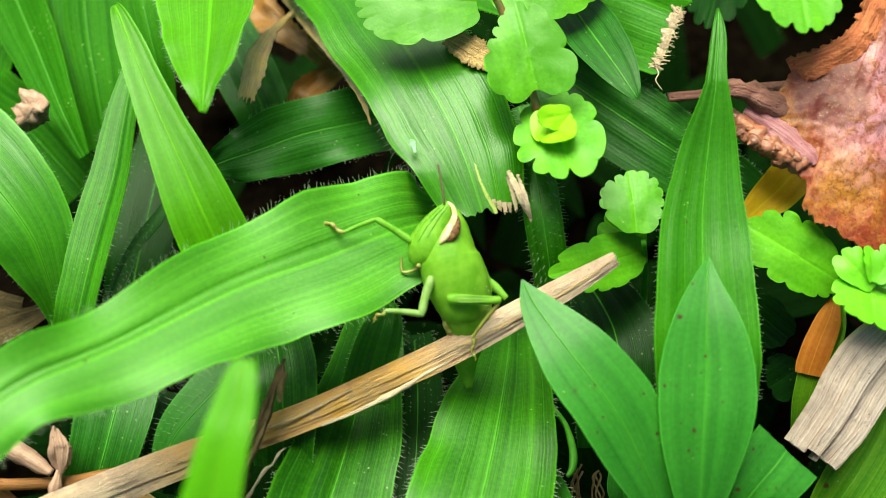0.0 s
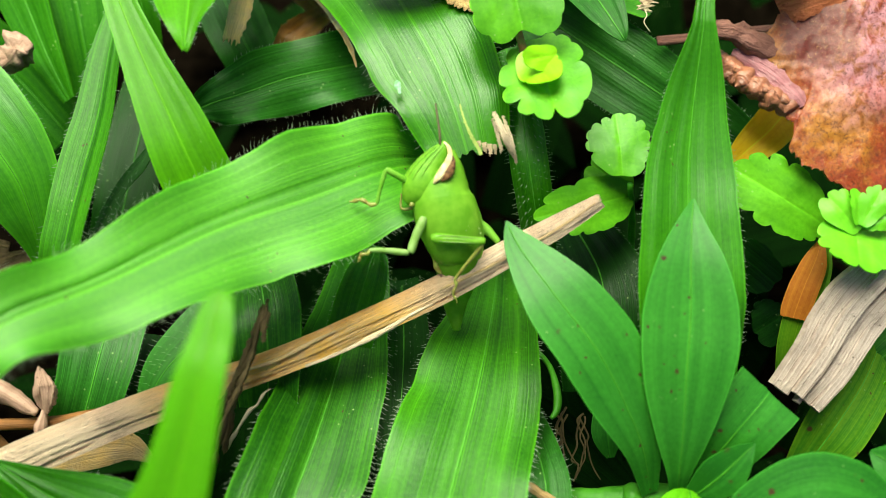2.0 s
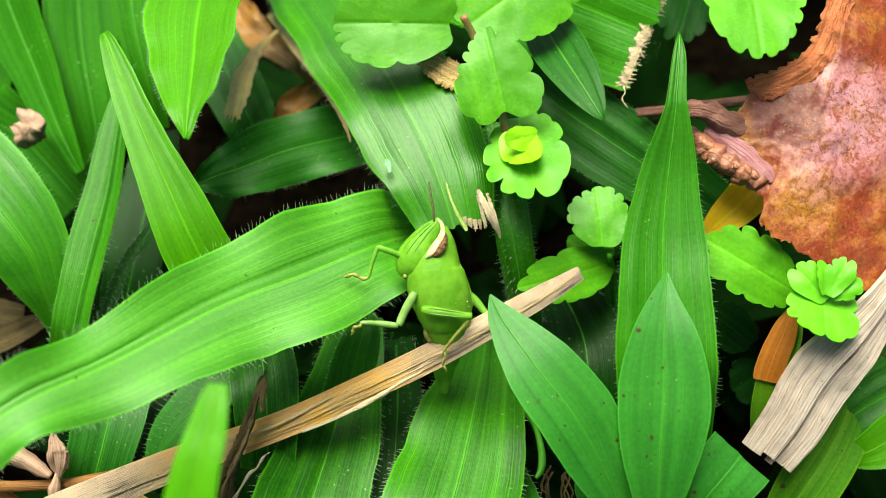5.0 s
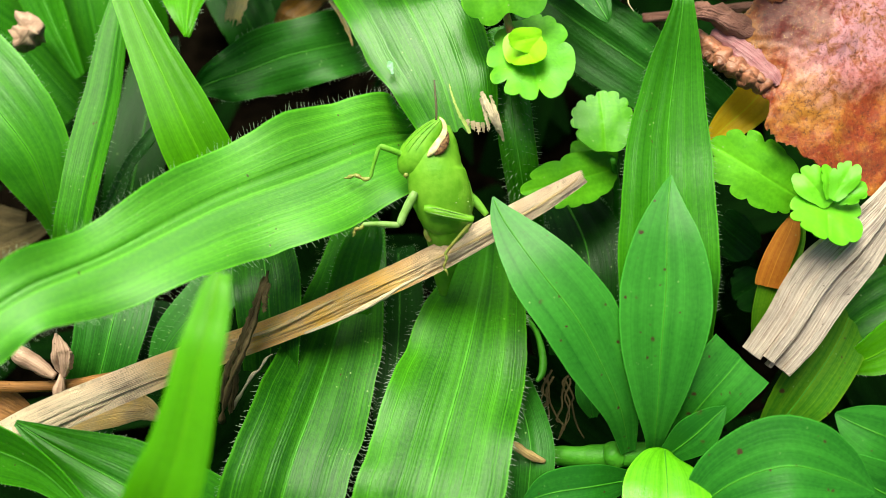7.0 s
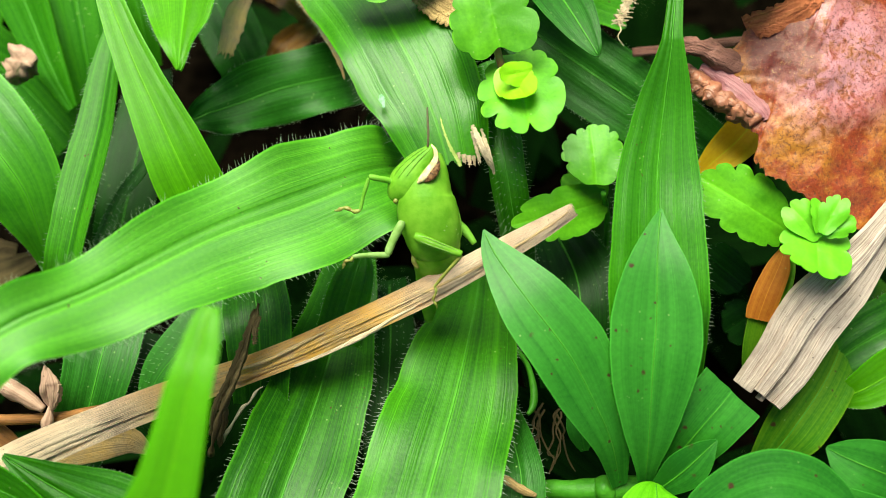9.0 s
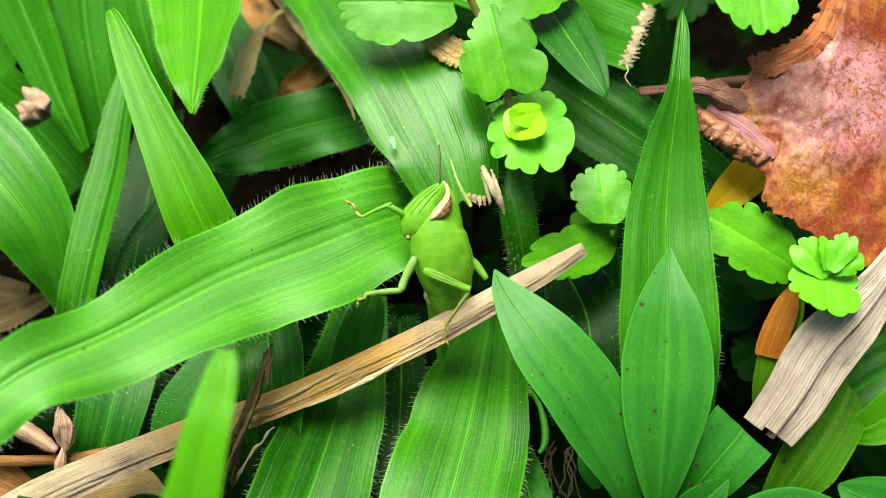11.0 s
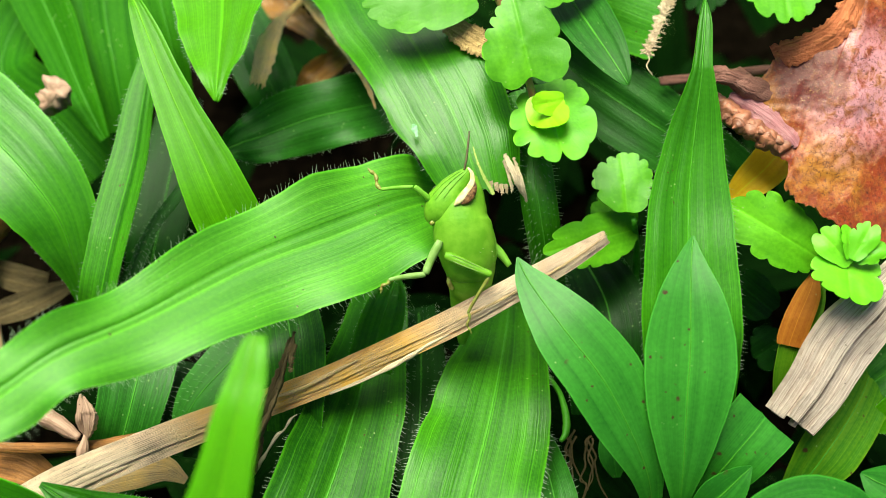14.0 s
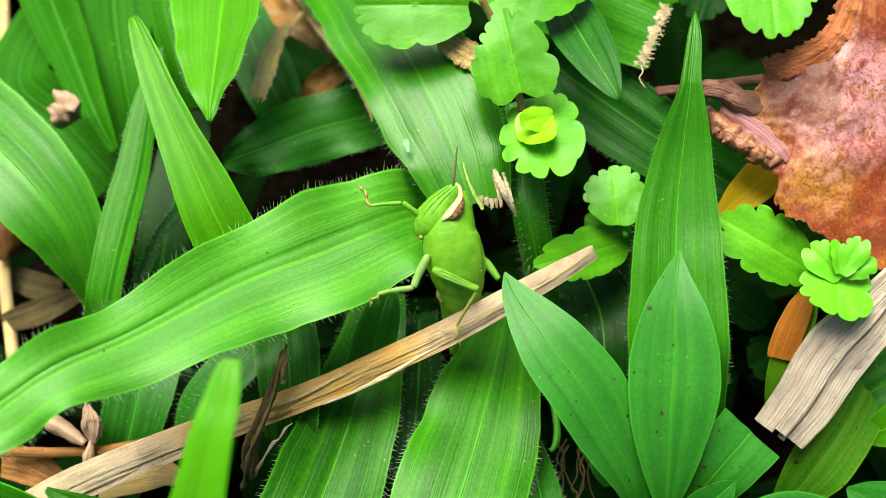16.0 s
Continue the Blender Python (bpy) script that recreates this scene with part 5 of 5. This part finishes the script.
bm, _, _ = lamina([(-56.8, 19.8, 4.0, 1.4), (-51.7, 17.7, 5.0, 1.7), (-48.0, 16.9, 5.0, 1.4)], n=16, across=6, rough=0.5, seed=28)
part("scrap", shift(bm, AT), BARK, bit)
# ---- grasshopper ----
FRONT = Vector((0, 0, 1))
SKIN = plain_material("grasshopper_skin", (0.21, 0.48, 0.03), 0.5, (0.13, 0.37, 0.014), 700.0, 0.36, 0.25, 0.13)
FACE = plain_material("face_skin", (0.19, 0.46, 0.025), 0.5, (0.11, 0.34, 0.01), 1100.0, 0.32, 0.25, 0.1)
FURROW = plain_material("furrow_skin", (0.09, 0.29, 0.01), 0.5, (0.2, 0.46, 0.03), 1900.0, 0.3, 0.25, 0.1)
LEG = plain_material("leg_skin", (0.2, 0.47, 0.05), 0.5, (0.13, 0.38, 0.02), 900.0, 0.25, 0.25, 0.2)
PALE_LEG = plain_material("pale_leg_skin", (0.26, 0.42, 0.13), 0.5, (0.17, 0.32, 0.06), 1200.0, 0.25, 0.25, 0.2)
SHIN = plain_material("shin_skin", (0.25, 0.3, 0.05), 0.45, (0.2, 0.17, 0.03), 1500.0, 0.1)
CREAM = plain_material("cream_stripe", (0.72, 0.64, 0.36), 0.7, (0.48, 0.36, 0.16), 1800.0, gloss=0.1)
EYE = plain_material("eye", (0.02, 0.008, 0.004), 0.5, (0.22, 0.11, 0.045), 3800.0, gloss=0.12)
FEELER = plain_material("feeler", (0.09, 0.08, 0.03), 0.5, (0.07, 0.05, 0.02), 2500.0)
DOT = plain_material("pale_dot", (0.45, 0.62, 0.2), 0.5)


def limb(name, length, r0, r1, material, parent, label="", bulge=1.0):
    """A leg segment along +x from its far joint."""
    rows = [(0, 0, 0, r0 * 0.8), (length * 0.08, 0, 0, r0 * 1.1), (length * 0.4, 0.04, 0, (r0 + r1) / 2 * bulge), (length * 0.85, 0, 0, r1), (length, 0, 0, r1 * 0.7)]
    if "tarsus" in name:
        rows = [(length * k / 9, 0.16 * math.sin(k * 0.9), 0, r1 * (1.15 if k % 3 else 0.75) * (1.0 if k < 8 else 0.5)) for k in range(10)]
    return part(name, tube(rows, 9, 0.9, 0.15, len(name), up=FRONT), material, parent, label)


hopper = new("grasshopper")
hopper.empty_display_size = 0.005
tagged(hopper, "small green grasshopper with a cream-banded brown eye on the grass", "grasshopper")
part("head", tube([(0.75, 6.7, -0.3, 0.4), (-0.1, 5.6, -0.5, 1.05), (-0.9, 4.5, -0.7, 1.5), (-1.6, 3.4, -0.8, 1.8), (-2.15, 2.4, -0.9, 1.72), (-2.5, 1.7, -1.1, 1.35), (-2.6, 1.2, -1.4, 0.7)], 24, 0.8, 0.03, 2, up=FRONT), FACE, hopper)
part("cheek", tube([(-2.35, 2.0, -1.3, 0.9), (-1.6, 2.0, -1.0, 1.6), (-0.6, 2.1, -0.95, 2.0), (0.4, 2.4, -1.2, 2.0), (1.2, 2.6, -1.6, 1.4)], 22, 0.8, 0.03, 9, up=FRONT), SKIN, hopper)
HEAD_AXIS = [(0.55, 6.4, -0.35, 0.55), (-0.1, 5.6, -0.5, 1.07), (-0.9, 4.5, -0.7, 1.52), (-1.6, 3.4, -0.8, 1.82), (-2.05, 2.6, -0.88, 1.77)]
for turn, last in ((0.15, 4), (0.5, 5), (0.85, 5), (1.2, 4)):
    ridge = [(x - 0.85 * r * math.sin(turn), y + 0.52 * r * math.sin(turn), z + 0.8 * r * math.cos(turn), 0.03 if k in (0, last - 1) else 0.075) for k, (x, y, z, r) in enumerate(HEAD_AXIS[:last])]
    part("facial_ridge", tube(ridge, 6, 0.7, 0.5, last, up=FRONT), FURROW, hopper)
part("mouth_palp", tube([(-2.7, 1.4, -0.5, 0.25), (-2.9, 1.1, -0.4, 0.25), (-3.1, 1.0, -0.4, 0.12)], 8, up=FRONT), SHIN, hopper)
part("pronotum", tube([(0.95, 6.2, -1.2, 0.55), (0.6, 4.9, -1.2, 1.6), (0.25, 3.5, -1.25, 2.3), (0.0, 1.9, -1.35, 2.85), (0.3, 0.3, -1.5, 3.02), (0.75, -1.3, -1.9, 2.98), (1.05, -2.6, -2.4, 2.75), (1.2, -3.4, -3.2, 2.35)], 24, 0.8, 0.03, 3, up=FRONT), SKIN, hopper)
part("abdomen", tube([(0.9, -1.6, -3.0, 2.7), (1.15, -2.9, -3.2, 2.6), (1.2, -3.8, -3.6, 2.45), (1.2, -4.7, -4.4, 2.25), (1.15, -5.6, -5.4, 2.0), (1.0, -6.8, -6.3, 1.7), (0.8, -8.4, -7.2, 1.2), (0.8, -11.0, -8.0, 0.4)], 22, 0.85, 0.03, 4, up=FRONT), SKIN, hopper)
part("dorsal_ridge", tube([(1.1, 5.6, -1.2, 0.1), (2.1, 3.2, -1.5, 0.14), (3.2, 0.8, -1.8, 0.14), (3.75, -1.4, -2.1, 0.12), (3.6, -2.6, -2.5, 0.06)], 6, up=FRONT), LEG, hopper, "pale ridge along the back")
part("eye_band", tube([(0.45, 6.75, 0.05, 0.08), (0.85, 6.2, 0.25, 0.18), (0.95, 5.4, 0.55, 0.26), (0.6, 4.6, 0.8, 0.34), (0.1, 3.85, 0.95, 0.36), (-0.4, 3.2, 0.95, 0.28), (-0.75, 2.85, 0.8, 0.08)], 10, 0.45, 0.15, 5, up=FRONT), CREAM, hopper, "cream band above the eye")
part("eye", tube([(1.15, 5.4, 0.35, 0.06), (1.15, 4.8, 0.6, 0.28), (0.9, 4.05, 0.8, 0.4), (0.45, 3.4, 0.9, 0.36), (-0.1, 3.0, 0.85, 0.1)], 14, 0.6, 0.1, 6, up=FRONT), EYE, hopper, "mottled dark brown oval eye")
part("eye", tube([(-0.35, 6.3, -1.0, 0.2), (-0.7, 5.9, -1.2, 0.3), (-1.1, 5.4, -1.3, 0.15)], 10, 0.9, 0.05, 7, up=FRONT), CREAM, hopper, "far eye, cream rimmed")
for n in range(40):
    rng = random.Random(n)
    an = rng.uniform(-1.0, 1.0)
    y = rng.uniform(-2.0, 1.6)
    cx, rad = 0.45 + (0.3 - y) * 0.28, 2.9
    part("speck", tube([(cx + rad * math.sin(an) - 0.05, y, -1.9 + 0.8 * rad * math.cos(an), 0.03), (cx + rad * math.sin(an) + 0.05, y + 0.04, -1.88 + 0.8 * rad * math.cos(an), 0.05)], 5, up=FRONT), DOT, hopper)
feeler = part("antenna", tube([(0, 0, 0, 0.12), (0.05, 1.2, 0.15, 0.12), (0.0, 2.6, 0.2, 0.11), (-0.05, 3.9, 0.2, 0.08)], 7, 1.0, 0.2, 8, up=FRONT), FEELER, hopper, "short dark jointed antenna")
LEGS = {
    "front": (limb("front_femur", 4.2, 0.26, 0.36, LEG, hopper), limb("front_tibia", 3.3, 0.16, 0.22, LEG, hopper), limb("front_tarsus", 2.6, 0.16, 0.19, SHIN, hopper)),
    "middle": (limb("middle_femur", 3.6, 0.36, 0.45, PALE_LEG, hopper), limb("middle_tibia", 3.7, 0.2, 0.32, PALE_LEG, hopper), limb("middle_tarsus", 1.6, 0.2, 0.16, SHIN, hopper)),
    "hind": (limb("hind_femur", 5.0, 0.34, 0.5, SKIN, hopper), limb("hind_tibia", 4.4, 0.15, 0.2, SHIN, hopper), limb("hind_tarsus", 2.3, 0.1, 0.13, SHIN, hopper)),
}
for side in (-0.26, 0.0, 0.26):
    part("keel", tube([(0.3, side * 0.5, 0.26, 0.03), (1.6, side * 0.9, 0.34, 0.05), (3.6, side * 1.1, 0.4, 0.05), (4.7, side * 0.8, 0.34, 0.03)], 5, 0.8, 0.2, 3, up=FRONT), PALE_LEG, LEGS["hind"][0])
part("far_femur", tube([(2.6, -0.6, -3.2, 0.7), (4.0, -1.3, -3.3, 0.5), (5.2, -2.7, -3.4, 0.3)], 8, up=FRONT), LEG, hopper)
far_leg = part("far_leg", tube([(-2.6, 1.0, -1.4, 0.2), (-3.9, 0.7, -1.6, 0.16), (-4.5, 0.9, -1.7, 0.14), (-4.4, 2.2, -1.7, 0.08)], 7, up=FRONT), SHIN, hopper)
part("belly_foot", tube([(-0.6, -3.6, -2.6, 0.3), (-0.9, -4.6, -2.8, 0.3), (-0.5, -5.4, -3.0, 0.2)], 7, up=FRONT), SHIN, hopper)


def aim(start, end):
    """A pose at start whose x axis points to end."""
    a, b = Vector(start), Vector(end)
    x = (b - a).normalized()
    y = FRONT.cross(x).normalized()
    z = x.cross(y)
    m = Matrix((x, y, z)).transposed().to_4x4()
    m.translation = a * MM
    return m


# seconds, shift of the body in its plane, turn in degrees
BODY = [(0, -1.0, -0.5, 6), (0.5, -0.75, -0.45, 5.5), (1, -0.58, -0.42, 5), (1.5, -0.42, -0.4, 4.5), (2, -0.2, -0.42, 3.5), (2.5, -0.02, -0.42, 3), (3.2, 0.25, -0.35, 2), (5.3, 0.1, -0.25, 0.5),
        (6, -0.05, -0.1, 0), (7, 0, 0, 0), (7.5, 0.03, 0.05, 0), (8, -0.1, 0.35, -1), (9, -0.18, 0.6, -2), (9.7, -0.1, 0.72, -2), (12, -0.05, 1.15, -2), (14, 0.05, 1.2, -2.5), (16, 0.0, 1.25, -3)]
# seconds, knee, ankle, foot in the body's resting plane
STEPS = {
    "front": [(0, -7.94, 4.59, -10.89, 3.47, -13.2, 4.5), (0.5, -7.87, 4.6, -10.8, 3.5, -13.1, 4.6), (1, -6.4, 5.08, -8.68, 3.02, -10.9, 4.4), (1.5, -5.9, 4.75, -6.5, 1.45, -9.08, 1.25), (2, -5.55, 3.7, -6.4, 0.55, -9.0, 0.95), (3.2, -5.25, 3.5, -6.3, 0.35, -8.9, 0.88),
              (5.3, -5.43, 3.72, -6.38, 0.76, -8.95, 1.0), (7, -5.44, 3.9, -6.38, 0.83, -8.93, 1.0), (9.7, -5.54, 4.16, -6.41, 0.9, -8.91, 1.0), (10.4, -5.4, 4.4, -6.6, 1.4, -9.0, 1.6), (11.2, -4.8, 5.6, -7.7, 5.0, -8.9, 6.8), (12, -4.63, 5.91, -7.96, 5.75, -8.86, 7.4), (16, -4.55, 5.98, -7.9, 5.75, -8.8, 7.4)],
    "middle": [(0, -3.71, -4.2, -7.1, -3.9, -8.2, -4.8), (1.5, -3.38, -4.05, -7.05, -3.8, -8.1, -4.7), (3.2, -3.0, -3.9, -6.9, -3.65, -8.0, -4.6), (5.3, -3.43, -4.0, -7.1, -3.7, -8.1, -4.7), (7, -3.5, -3.8, -7.1, -3.72, -8.1, -4.7), (9.7, -3.71, -3.43, -7.1, -3.7, -8.1, -4.7), (12, -3.58, -2.84, -7.15, -3.3, -8.1, -4.5), (16, -3.52, -2.55, -7.1, -3.2, -8.1, -4.4)],
    "hind": [(0, 3.65, -2.95, 1.05, -6.4, 1.27, -8.5), (3.2, 3.9, -2.95, 1.0, -6.5, 1.05, -8.65), (5.3, 3.8, -3.2, 1.0, -6.6, 1.15, -8.7), (7, 3.77, -3.3, 0.95, -6.65, 1.11, -8.8), (9.7, 3.6, -3.45, 0.95, -6.7, 1.1, -8.9), (12, 3.0, -2.8, 0.7, -6.5, 0.9, -8.7), (16, 3.0, -2.75, 0.8, -6.45, 1.0, -8.65)],
}
HIPS = {"front": (-2.6, 2.9, -0.6), "middle": (-2.1, -0.8, 0.2), "hind": (-1.2, -2.2, 0.6)}
DEPTH = {"front": (0.6, -0.2, -0.5), "middle": (0.5, 0.0, -0.3), "hind": (0.5, -1.3, -2.0)}


def body_at(t):
    ts = [r[0] for r in BODY]
    return [float(np.interp(t, ts, [r[k] for r in BODY])) for k in (1, 2, 3)]


def motions():
    rest = pose(2.12 * MM, 9.82 * MM, 26.0 * MM, 27.5, 1.27, 1.03)
    walk(hopper, [(t, rest @ pose(dx * MM, dy * MM, 0, 0, 0, turn)) for t, dx, dy, turn in BODY])
    for leg, steps in STEPS.items():
        rows = ([], [], [])
        for t, kx, ky, ax, ay, fx, fy in steps:
            dx, dy, turn = body_at(t)
            back = Matrix.Rotation(radians(-turn), 3, "Z")
            knee, ankle, foot = (back @ Vector((x - dx, y - dy, d)) for x, y, d in zip((kx, ax, fx), (ky, ay, fy), DEPTH[leg]))
            rows[0].append((t, aim(knee, HIPS[leg])))
            rows[1].append((t, aim(ankle, knee)))
            rows[2].append((t, aim(ankle, foot)))
        for ob, r in zip(LEGS[leg], rows):
            walk(ob, r)
    walk(far_leg, [(0, pose(0, 0, 0)), (1.5, pose(0, 0, 0)), (2.5, pose(1.2 * MM, 0.3 * MM, -0.6 * MM)), (16, pose(1.6 * MM, 0.3 * MM, -0.8 * MM))])
    swing = [(0, 2), (1, -2), (1.5, 0), (2.5, 4), (3.2, 5), (5.3, 6), (6, 4), (7, 2), (9.7, 2), (12, 0), (12.5, -6), (14, -6), (16, -4)]
    walk(feeler, [(t, pose(0.1 * MM, 6.5 * MM, 0.0, 0, 0, turn)) for t, turn in swing])


motions()
